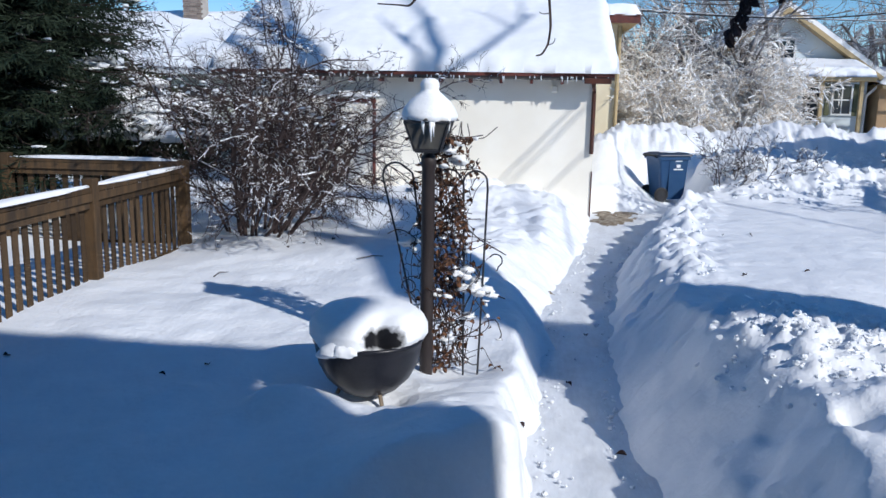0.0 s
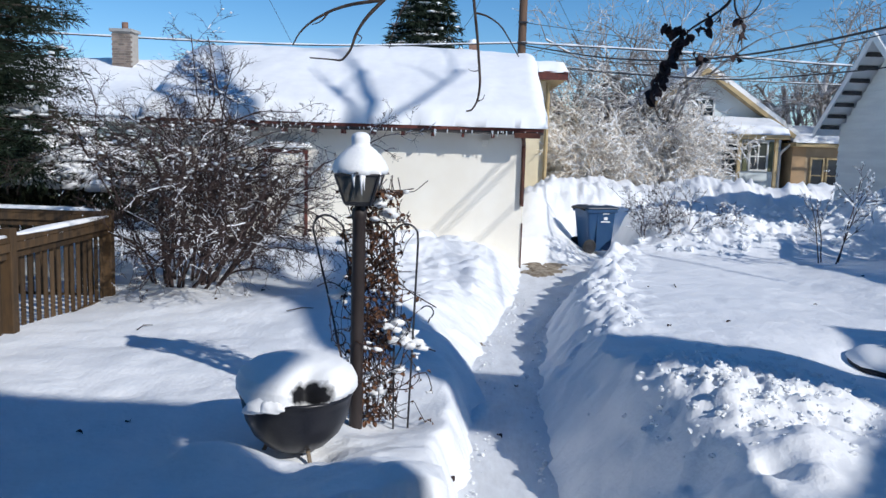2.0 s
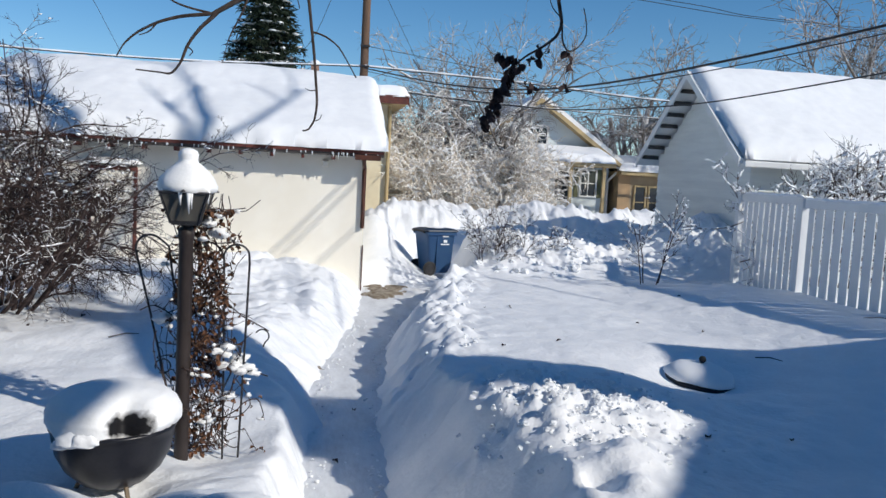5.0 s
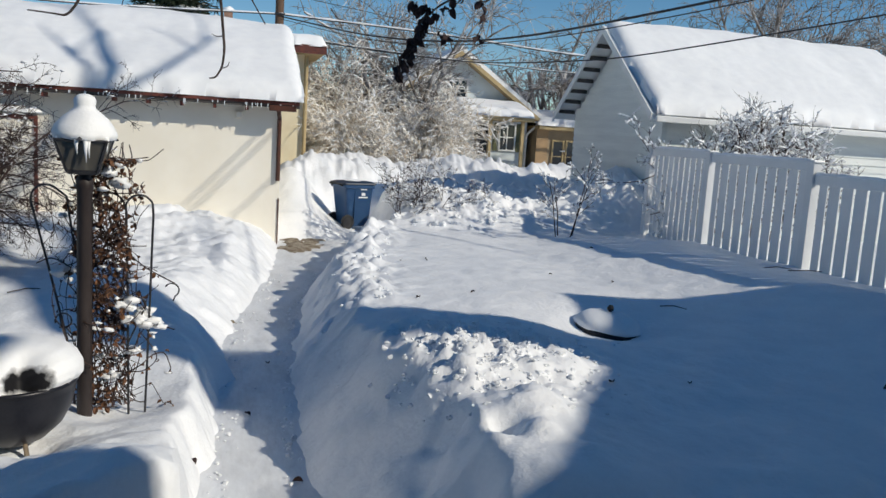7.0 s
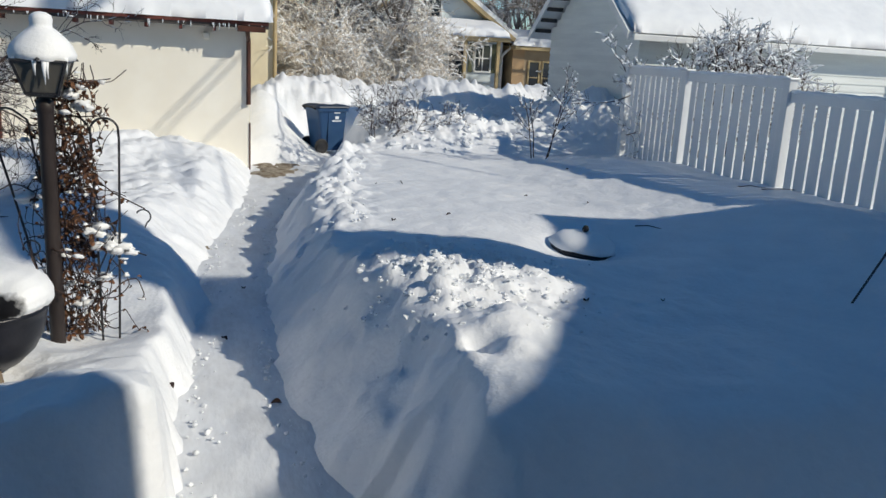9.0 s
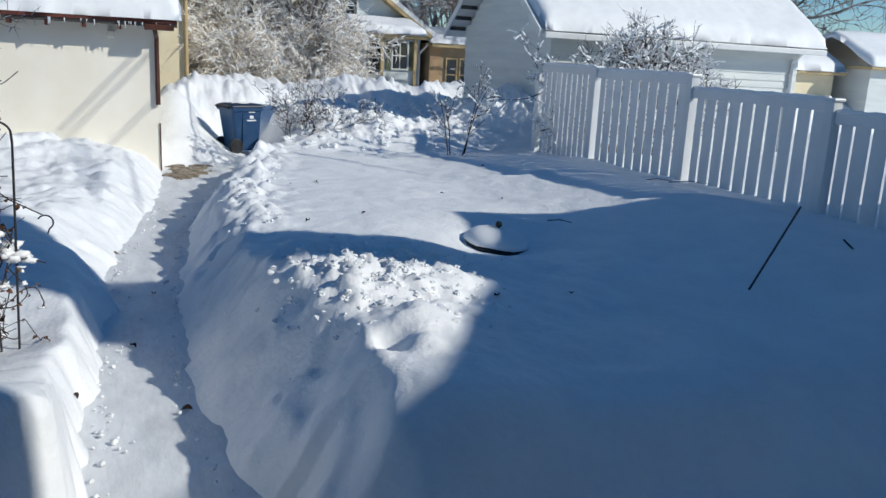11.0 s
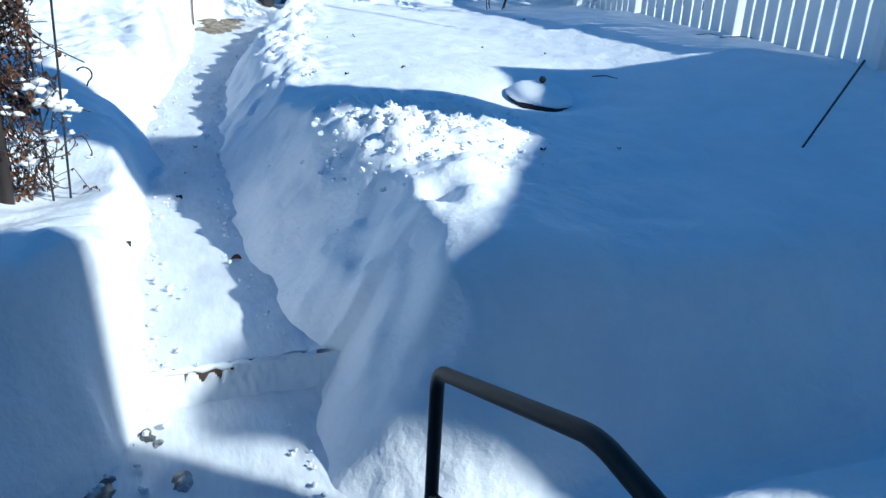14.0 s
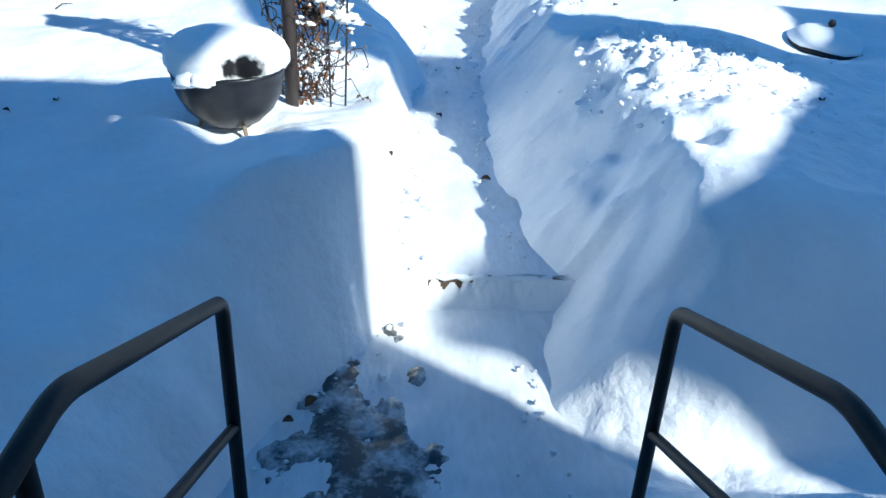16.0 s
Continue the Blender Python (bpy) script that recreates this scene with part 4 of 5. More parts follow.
def loft(rings):
    v, f, n = [], [], len(rings[0])
    for r in rings:
        v += r
    for i in range(len(rings) - 1):
        for k in range(n):
            k2 = (k + 1) % n
            f.append((i * n + k, i * n + k2, (i + 1) * n + k2, (i + 1) * n + k))
    f += [tuple(range(n))[::-1], tuple((len(rings) - 1) * n + k for k in range(n))]
    return v, f


def rounded(hx, hy, z, r=0.05, cx=0.0):
    out = []
    for a0, sx, sy in ((0, 1, 1), (90, -1, 1), (180, -1, -1), (270, 1, -1)):
        for k in range(4):
            a = radians(a0 + 30 * k)
            out.append((cx + sx * (hx - r) + r * math.cos(a), sy * (hy - r) + r * math.sin(a), z))
    return out


part("body", loft([rounded(0.27, 0.24, 0.03, 0.05, 0.03), rounded(0.275, 0.245, 0.06, 0.05, 0.03), rounded(0.35, 0.30, 0.86, 0.05), rounded(0.385, 0.33, 0.865, 0.05), rounded(0.385, 0.33, 0.93, 0.05), rounded(0.36, 0.31, 0.94, 0.05)]), BINBLUE, bn)
part("lid", loft([rounded(0.40, 0.335, 0.942, 0.05, 0.01), rounded(0.42, 0.345, 0.952, 0.06, 0.01), rounded(0.41, 0.335, 0.975, 0.06, 0.01), rounded(0.33, 0.26, 1.005, 0.06, 0.01), rounded(0.1, 0.08, 1.02, 0.04, 0.01)]), BINLID, bn, "darker blue lid")
part("lid_snow", blob(0.26, 0.2, 0.035, 5, 0.3), SNOW_SOFT, bn, smooth=True).location = (0.02, 0, 0.995)
t = Tubes()
t.add(bent([(-0.36, -0.22, 0.90), (-0.47, -0.22, 0.95), (-0.47, 0.22, 0.95), (-0.36, 0.22, 0.90)], 0.05), 0.018, 8)
part("handle", t.get(), RUBBER, bn, "black grip bar")
for s in (-1, 1):
    w = part("wheel", lathe([(0.0, 0.0), (0.05, 0.0), (0.06, 0.012), (0.085, 0.012), (0.085, 0.05), (0.0, 0.05)], 20), IRON, bn, "black plastic wheel hub")
    w.matrix_basis = pose(-0.29, s * 0.30, 0.135, 90, 0, 0) @ Matrix.Diagonal((1.22, 1.22, 1, 1))
    ty = part("tyre", lathe([(0.085, 0.0), (0.115, 0.0), (0.13, 0.012), (0.13, 0.045), (0.115, 0.057), (0.085, 0.057), (0.085, 0.0)], 24), RUBBER, w)
for z_, hw, hh in ((0.84, 0.075, 0.012), (0.735, 0.045, 0.032), (0.665, 0.11, 0.013)):
    y_ = -0.245 - (z_ - 0.06) / 0.8 * 0.055 - 0.004
    q = part("print_bar", box(-hw, hw, -0.002, 0.001, -hh, hh), LABELWHITE, bn)
    q.matrix_basis = pose(0.10, y_, z_, -4, 0, 0)
part("side_seam", box(-0.115, -0.095, -0.302, -0.27, 0.1, 0.86, 0.004), BINBLUE, bn)

# ---- second grill, buried to its lid ----
g2 = thing("grill_lid", 3.70, 7.05, z_at(3.70, 6.75) + 0.015, label="snow-covered kettle grill lid with a black knob, nearly buried", category="grill")
g2.matrix_world = g2.matrix_world @ pose(0, 0, 0, 4, 3, 0)
part("lid", lathe([(0.0, -0.02), (0.335, -0.02), (0.335, 0.045), (0.30, 0.085), (0.20, 0.125), (0.08, 0.145), (0.0, 0.148)], 36), ENAMEL, g2, smooth=True)
part("snow_cap", blob(0.345, 0.34, 0.15, 9, 0.10), SNOW_SOFT, g2, smooth=True).location = (-0.005, 0.0, 0.062)
part("vent_tab", box(0.0, 0.10, -0.352, -0.325, -0.05, 0.03, 0.006), ENAMEL, g2)
part("knob", lathe([(0.0, 0.13), (0.018, 0.13), (0.018, 0.215), (0.034, 0.225), (0.034, 0.25), (0.022, 0.272), (0.0, 0.275)], 16), RUBBER, g2, smooth=True)


# ---- plants ----
def grow(out, p, d, length, r, level, cfg, rng):
    """One bending branch and, level by level, those that spring from it."""
    n, pts, rad = cfg.get("steps", 4), [Vector(p)], [r]
    d = Vector(d).normalized()
    tip = r * (0.55 if level < cfg["levels"] else 0.3)
    for k in range(n):
        w = cfg["wander"] * (1 + 0.3 * level)
        d = (d + Vector((rng.uniform(-w, w), rng.uniform(-w, w), rng.uniform(-w, w) + cfg["lift"][min(level, len(cfg["lift"]) - 1)]))).normalized()
        pts.append(pts[-1] + d * length / n)
        rad.append(r + (tip - r) * (k + 1) / n)
    out.append((pts, rad, level))
    if level >= cfg["levels"]:
        return
    for _ in range(cfg["kids"][level]):
        f = rng.uniform(cfg.get("low", 0.3), 1.0) * n
        i = min(int(f), n - 1)
        q = pts[i].lerp(pts[i + 1], f - i)
        axis_ = (pts[i + 1] - pts[i]).normalized()
        side = axis_.cross(Vector((rng.uniform(-1, 1), rng.uniform(-1, 1), rng.uniform(-1, 1)))).normalized()
        a = radians(rng.uniform(*cfg["angle"]))
        grow(out, q, axis_ * math.cos(a) + side * math.sin(a), length * cfg["ratio"] * rng.uniform(0.6, 1.15), max(rad[i] * cfg.get("thin", 0.62), cfg["least"]), level + 1, cfg, rng)


def branch_mesh(out, sides=(8, 6, 4, 3, 3)):
    tb = Tubes()
    for pts, rad, level in out:
        tb.add(pts, rad, sides[min(level, len(sides) - 1)], cap=level < 2)
    return tb.get()


def branch_snow(out, rng, share, least_level=0, fat=1.0, lo=0.006):
    tb = Tubes()
    for pts, rad, level in out:
        if level < least_level or rng.random() > share:
            continue
        for k in range(len(pts) - 1):
            d = pts[k + 1] - pts[k]
            if rng.random() < 0.65 and abs(d.normalized().z) < 0.85:
                r = max(rad[k] * 0.95, lo) * fat * rng.uniform(0.7, 1.3)
                up = Vector((0, 0, rad[k] * 0.5 + r * 0.5))
                tb.add([pts[k] + up, pts[k].lerp(pts[k + 1], 0.5) + up * 1.15, pts[k + 1] + up], [r * 0.6, r, r * 0.5], 5)
    return tb.get()


ICO = bmesh.new()
bmesh.ops.create_icosphere(ICO, subdivisions=2, radius=1)
ICO_V = np.array([v.co for v in ICO.verts])
ICO_F = [tuple(v.index for v in f.verts) for f in ICO.faces]
ICO.free()


def lumps(items, seed=1, rough=0.22):
    """Many small snow clumps (centre, rx, ry, rz) in one mesh."""
    rng, v, f = np.random.RandomState(seed), [], []
    for c, rx, ry, rz in items:
        base = len(v)
        k = 1 + rough * (rng.rand(len(ICO_V), 1) - 0.5) * 2
        w = ICO_V * k * np.array([rx, ry, rz]) + np.array(c)
        v += [tuple(q) for q in w]
        f += [tuple(i + base for i in t_) for t_ in ICO_F]
    return v, f


def leaf_mesh(name, material, size, seed):
    """A curled dead leaf with some thickness."""
    rng = random.Random(seed)
    v, f, n = [], [], 7
    curl = rng.uniform(0.3, 0.9)
    for s in (0, 1):
        for i in range(n):
            u = i / (n - 1)
            w = size * 0.34 * math.sin(math.pi * min(1, u * 0.96 + 0.03)) ** 0.8
            z = -size * curl * u * u * 0.6
            y = size * (u - 0.5 * curl * u * u)
            for sx in (-1, 0, 1):
                v.append((sx * w * 0.8, y, z + (abs(sx) * w * 0.7) - s * 0.0015))
    for s in (0, 1):
        o = s * n * 3
        for i in range(n - 1):
            for k in range(2):
                a = o + i * 3 + k
                q = (a, a + 1, a + 4, a + 3)
                f.append(q if s == 0 else q[::-1])
    me = mesh_of(name, v, f, material, True)
    return me


def stemmed(ob, out, bark, sides, top="crown"):
    """Each main stem as a part, and the fine growth as one crown."""
    for pts, rad, level in out:
        if level == 0:
            t_ = Tubes()
            t_.add(pts, rad, sides[0])
            part("stem", t_.get(), bark, ob, smooth=True)
    tagged(part(top, branch_mesh([o for o in out if o[2]], sides), bark, ob), kind="stuff")


# lilac beside the brown fence
rng = random.Random(11)
lil = []
cfg = dict(levels=4, steps=5, wander=0.16, lift=[-0.035, -0.09, -0.07, -0.02, 0.02], kids=[7, 6, 5, 4], angle=(22, 66), ratio=0.50, least=0.0030, low=0.25, thin=0.6)
for k in range(25):
    a = 2 * math.pi * k / 25 + rng.uniform(-0.2, 0.2)
    out_ = rng.uniform(0.05, 0.92)
    grow(lil, (-3.8 + 0.26 * math.cos(a), 9.75 + 0.22 * math.sin(a), 0.25), (math.cos(a) * out_ * (0.62 if math.cos(a) < 0 else 0.92) + 0.20, math.sin(a) * out_ * 0.8, 1.15), rng.uniform(1.75, 2.5), rng.uniform(0.016, 0.030), 0, cfg, rng)
bush = thing("bush", label="large bare lilac bush with snow along its tangled branches", category="bush")
stemmed(bush, lil, BARK, (6, 5, 4, 3, 3))
tagged(part("snow_load", branch_snow(lil, rng, 0.12, 1, 0.9, 0.005), SNOW_SOFT, bush), kind="stuff")
tips = [pts[-1] for pts, _, lv in lil if lv >= 2 and pts[-1].z > 1.9]
tagged(part("snow_tuft", lumps([(tuple(p), rng.uniform(0.010, 0.034), rng.uniform(0.010, 0.03), rng.uniform(0.006, 0.014)) for p in rng.sample(tips, min(len(tips), 420))], 3, 0.5), SNOW_SOFT, bush, smooth=True), kind="stuff")


def spruce(x, y, z0, h, reach, seed, label, limbs_z, dz, per, needles, snow_n, size=0.14, wide=0.13, blades=4):
    rng = random.Random(seed)
    tr = thing("spruce_tree", x, y, 0, label=label, category="tree")
    t = Tubes()
    t.add([(0, 0, 0), (0, 0, h * 0.5), (0, 0, h)], [reach * 0.075, reach * 0.045, 0.01], 9)
    part("trunk", t.get(), DARKBARK, tr)
    limbs, nv, nf, snow = Tubes(), [], [], []
    z = z0
    while z < limbs_z:
        R = reach * (1 - z / h) ** 0.9
        for k in range(per):
            a = rng.uniform(0, 2 * math.pi)
            L = R * rng.uniform(0.72, 1.08)
            pts = []
            for i in range(6):
                u = i / 5
                pts.append(Vector((math.cos(a) * L * u, math.sin(a) * L * u, z + rng.uniform(-0.03, 0.03) - L * 0.28 * u + L * 0.14 * u * u)))
            limbs.add(pts, [0.03 * reach / 2.6 * (1 - 0.8 * i / 5) for i in range(6)], 4)
            m = int(needles * L / reach) + 3
            for q in range(m):
                u = 0.12 + 0.88 * (q + rng.random()) / m
                i = min(int(u * 5), 4)
                c = pts[i].lerp(pts[i + 1], u * 5 - i)
                ax = (pts[i + 1] - pts[i]).normalized()
                for s in (-1, 1):
                    sd = ax.cross(Vector((0, 0, 1))).normalized() * s
                    tw = (ax * rng.uniform(0.4, 1.0) + sd * rng.uniform(0.5, 1.0) + Vector((0, 0, rng.uniform(-0.75, -0.05)))).normalized()
                    tl = L * 0.20 * (1.15 - 0.6 * u) * rng.uniform(0.7, 1.3) + size * 0.5
                    for w in range(blades):
                        b0 = c + tw * tl * (w / blades)
                        for ss in (-1, 1):
                            pd = (tw * 0.7 + tw.cross(Vector((rng.uniform(-1, 1), rng.uniform(-1, 1), 0.6))).normalized() * ss * rng.uniform(0.4, 0.9)).normalized()
                            e = b0 + pd * size * rng.uniform(0.7, 1.3)
                            wd = pd.cross(Vector((rng.uniform(-1, 1), rng.uniform(-1, 1), rng.uniform(-1, 1)))).normalized() * size * wide
                            o = len(nv)
                            mid = b0.lerp(e, 0.5)
                            nv += [tuple(b0), tuple(mid + wd), tuple(e), tuple(mid - wd)]
                            nf.append((o, o + 1, o + 2, o + 3))
                if rng.random() < snow_n:
                    snow.append((tuple(c + Vector((rng.uniform(-0.04, 0.04), rng.uniform(-0.04, 0.04), 0.03 * reach / 2.6))), rng.uniform(0.3, 1.3) * size * 0.6, rng.uniform(0.3, 1.3) * size * 0.6, rng.uniform(0.25, 0.5) * size * 0.4))
        z += dz * rng.uniform(0.8, 1.2)
    tagged(part("bough", limbs.get(), DARKBARK, tr), kind="stuff")
    part("foliage", (nv, nf), NEEDLE, tr, "dense dark green needles")
    if snow:
        tagged(part("snow_load", lumps(snow, seed, 0.5), SNOW_SOFT, tr, smooth=True), kind="stuff")
    return tr


spruce(-8.0, 10.9, 1.45, 12.5, 3.1, 5, "dark green spruce tree with snow on its drooping boughs", 7.5, 0.16, 12, 26, 0.05, 0.14, 0.06, 7)
spruce(-2.7, 45.0, 2.0, 14.8, 4.4, 6, "tall dark spruce tree dusted with snow behind the garage", 14.4, 0.42, 10, 9, 0.5, 0.42, 0.09)

# snow-laden juniper hedge behind the brown fence
rng = random.Random(21)
jun = thing("juniper_bush", -6.55, 11.2, 0.75, label="low dark juniper bush under heavy clumps of snow", category="bush")
jv, jf, js = [], [], []
for k in range(5200):
    a, u = rng.uniform(0, 2 * math.pi), rng.random() ** 0.5
    c = Vector((1.75 * u * math.cos(a), 0.9 * u * math.sin(a), 0.45 + rng.random() * 1.5 * (1.05 - u * u * 0.7)))
    d = Vector((math.cos(a) * rng.uniform(0.2, 1), math.sin(a) * rng.uniform(0.2, 1), rng.uniform(-0.5, 0.8))).normalized() * rng.uniform(0.08, 0.2)
    w = d.cross(Vector((rng.uniform(-1, 1), rng.uniform(-1, 1), rng.uniform(-1, 1)))).normalized() * 0.02
    o = len(jv)
    jv += [tuple(c), tuple(c + d * 0.5 + w), tuple(c + d), tuple(c + d * 0.5 - w)]
    jf.append((o, o + 1, o + 2, o + 3))
    if k % 16 == 0 and c.z > 0.85:
        js.append((tuple(c + Vector((0, 0, 0.06))), rng.uniform(0.10, 0.26), rng.uniform(0.10, 0.2), rng.uniform(0.05, 0.11)))
part("foliage", (jv, jf), JUNIPER, jun)
tagged(part("snow_load", lumps(js, 8, 0.3), SNOW_SOFT, jun, smooth=True), kind="stuff")
t = Tubes()
for k in range(9):
    a = k * 0.7
    t.add([(0.2 * math.cos(a), 0.1 * math.sin(a), 0.2), (0.9 * math.cos(a), 0.5 * math.sin(a), 0.8), (1.4 * math.cos(a), 0.75 * math.sin(a), 1.2)], [0.04, 0.025, 0.01], 5)
part("stem_frame", t.get(), DARKBARK, jun)


def tree(name, label, x, y, z0, stems, length, r, cfg, seed, bark, sides=(6, 5, 4, 3, 3), snow=0.0, snow_fat=1.0, spread=0.3, category="tree", group="", snow_lo=0.006):
    rng, out = random.Random(seed), []
    for k in range(stems):
        a = 2 * math.pi * k / max(stems, 1) + rng.uniform(-0.4, 0.4)
        s = spread * rng.uniform(0.3, 1.2) if stems > 1 else 0.04
        grow(out, (0.12 * math.cos(a) * (stems > 1), 0.12 * math.sin(a) * (stems > 1), z0), (math.cos(a) * s, math.sin(a) * s, 1), length * rng.uniform(0.75, 1.1), r, 0, cfg, rng)
    ob = thing(name, x, y, 0, label=label, category=category, group=group)
    stemmed(ob, out, bark, sides)
    if snow:
        tagged(part("snow_load", branch_snow(out, rng, snow, 1, snow_fat, snow_lo), SNOW_SOFT, ob), kind="stuff")
    return ob, out


# frosted thicket and bare tree beyond the alley
thick = dict(levels=3, steps=4, wander=0.24, lift=[0.0, -0.02, -0.05, -0.06], kids=[10, 8, 6], angle=(25, 70), ratio=0.52, least=0.011, low=0.12, thin=0.55)
for k, (x, y, l, r) in enumerate(((4.1, 25.6, 2.6, 0.05), (5.2, 26.2, 3.5, 0.05), (6.6, 25.9, 2.9, 0.05), (3.2, 26.5, 2.1, 0.04), (5.9, 25.3, 2.2, 0.04), (2.6, 27.4, 1.9, 0.04))):
    tree("bush", "dense bush of thin twigs thickly coated in white frost", x, y, 0.5, 7, l, r, thick, 50 + k, FROST, snow=0.34, snow_fat=1.3, spread=0.75, category="bush", group="frosted bushes across the alley", snow_lo=0.013)
bare = dict(levels=4, steps=5, wander=0.16, lift=[0.02, 0.0, -0.02, -0.03, -0.02], kids=[7, 6, 5, 4], angle=(24, 60), ratio=0.58, least=0.009, low=0.25, thin=0.58)
tree("tree", "bare tree with frosted grey branches behind the bungalow's yard", 5.6, 28.8, 0.4, 5, 5.0, 0.12, bare, 61, FROSTGREY, spread=0.6, snow=0.14, snow_fat=1.3)
tree("tree", "bare tree with frosted grey branches", 3.9, 29.6, 0.4, 4, 4.4, 0.1, bare, 62, FROSTGREY, spread=0.6, snow=0.10)
far_cfg = dict(bare, least=0.014)
for k, (x, y, l, r) in enumerate(((14.2, 34, 6.0, 0.18), (14.2, 44, 5.2, 0.18), (19.5, 28, 6.2, 0.16), (23.5, 27, 6.4, 0.16), (28, 30, 6.6, 0.18), (17.0, 30, 6.2, 0.16), (-15.0, 48, 5.0, 0.18), (-20, 46, 4.7, 0.18), (12.0, 52, 5.4, 0.2), (4, 55, 4.6, 0.2), (21, 44, 5.4, 0.2))):
    tree("tree", "distant bare tree with grey frosted twigs", x, y, 0.2, 3, l, r, far_cfg, 70 + k, FROSTGREY, spread=0.5, group="distant bare trees")

rng, line = random.Random(300), []
low_far = dict(levels=3, steps=3, wander=0.2, lift=[0.0, 0.0, 0.0, 0.0], kids=[5, 4, 3], angle=(20, 60), ratio=0.55, least=0.03, low=0.15, thin=0.6)
for k in range(150):
    x = -60 + k * 0.95 + rng.uniform(-0.5, 0.5)
    grow(line, (x, 78 + rng.uniform(-4, 6), 0.3), (rng.uniform(-0.2, 0.2), 0, 1), rng.uniform(2.6, 5.2), 0.12, 0, low_far, rng)
tagged(new("tree_line", mesh_of("tree_line", *branch_mesh(line, (4, 3, 3, 3)), BARK)), "distant row of bare trees along the horizon", "trees", kind="stuff")

# shrub leaning over the white fence
fr = dict(levels=3, steps=4, wander=0.18, lift=[0.0, 0.02, 0.02, 0.0], kids=[7, 6, 5], angle=(22, 60), ratio=0.55, least=0.0055, low=0.25, thin=0.58)
for k, (x, y, l) in enumerate(((8.9, 12.6, 1.8), (9.6, 12.8, 1.95), (8.75, 13.0, 1.2), (10.3, 12.7, 1.5))):
    tree("bush", "rounded bare bush with snow-crusted twigs behind the white fence", x, y, 0.6, 6, l, 0.03, fr, 90 + k, BARK, snow=0.75, snow_fat=1.6, spread=0.55, category="bush", group="bushes behind the white fence", snow_lo=0.011)
# small shrubs standing in the snow
rose = dict(levels=3, steps=4, wander=0.16, lift=[0.04, 0.05, 0.03, 0.0], kids=[4, 4, 3], angle=(25, 60), ratio=0.5, least=0.004, low=0.35, thin=0.6)
tree("bush", "thin upright rose bush with snow on its twigs", 5.72, 13.0, 0.45, 4, 1.5, 0.012, dict(rose, kids=[6, 4, 4], ratio=0.34), 101, BARK, snow=0.5, snow_fat=1.4, spread=0.18, category="bush", snow_lo=0.011)
low_s = dict(rose, kids=[5, 4, 3], wander=0.2)
for k, (x, y, l) in enumerate(((3.2, 14.9, 0.72), (3.75, 15.0, 0.95), (4.3, 15.1, 0.8), (3.5, 15.6, 0.85), (4.7, 15.4, 0.6))):
    tree("bush", "low brown twiggy bush poking out of the snow heap", x, y, 0.55, 6, l, 0.009, low_s, 110 + k, BARK, snow=0.3, snow_fat=1.5, spread=0.7, category="bush", group="low bushes in the snow heap", snow_lo=0.009)

# big tree over the yard; a few of its hanging twigs come into view
rng = random.Random(31)
big = thing("tree", 7.9, 1.97, 0, label="large leaning bare tree with hanging twigs and clumps of dead leaves", category="tree")
bt = []
bcfg = dict(levels=3, steps=6, wander=0.12, lift=[0.03, 0.02, 0.0, -0.02, -0.03], kids=[3, 2, 2, 2], angle=(24, 55), ratio=0.6, least=0.010, low=0.35, thin=0.62)
for a, tilt, l, r in ((100, 0.45, 6.5, 0.20), (150, 0.4, 6.6, 0.18), (40, 0.35, 6.0, 0.16), (120, 0.1, 7.5, 0.2)):
    grow(bt, (-0.15, 2.73, 8.6), (math.cos(radians(a)) * tilt, math.sin(radians(a)) * tilt, 1), l, r, 0, bcfg, rng)
# trunk added out of view; its bends and girth shape shade on the banks
tk = Tubes()
tk.add([(0, 0, -0.2), (0, 0, 3.0), (0, -0.07, 4.7), (0, -0.42, 5.5), (0, -0.97, 6.2), (0, -1.42, 6.9), (0, -1.47, 7.5), (0, -1.07, 8.2), (0, -0.67, 9.4)], [0.72, 0.69, 0.72, 0.78, 0.74, 0.80, 0.85, 0.5, 0.15], 18)
part("trunk", tk.get(), DARKBARK, big, "thick leaning trunk", smooth=True)
tk = Tubes()
tk.add([(0, -1.2, 7.9), (-0.05, 0.4, 8.5), (-0.15, 1.8, 8.3), (-0.15, 2.73, 8.65)], [0.3, 0.24, 0.2, 0.2], 12)
part("main_limb", tk.get(), DARKBARK, big, smooth=True)
stemmed(big, bt, DARKBARK, (9, 6, 4, 3, 3))


def spray(name, lines, r0, r1, parent=big):
    tb = Tubes()
    for pts, a, b in lines:
        pts = bent(pts, 0.08, 3)
        n = len(pts) - 1
        tb.add(pts, [a + (b - a) * i / n for i in range(n + 1)], 6)
    return part(name, tb.get(), DARKBARK, parent, world_space=True)


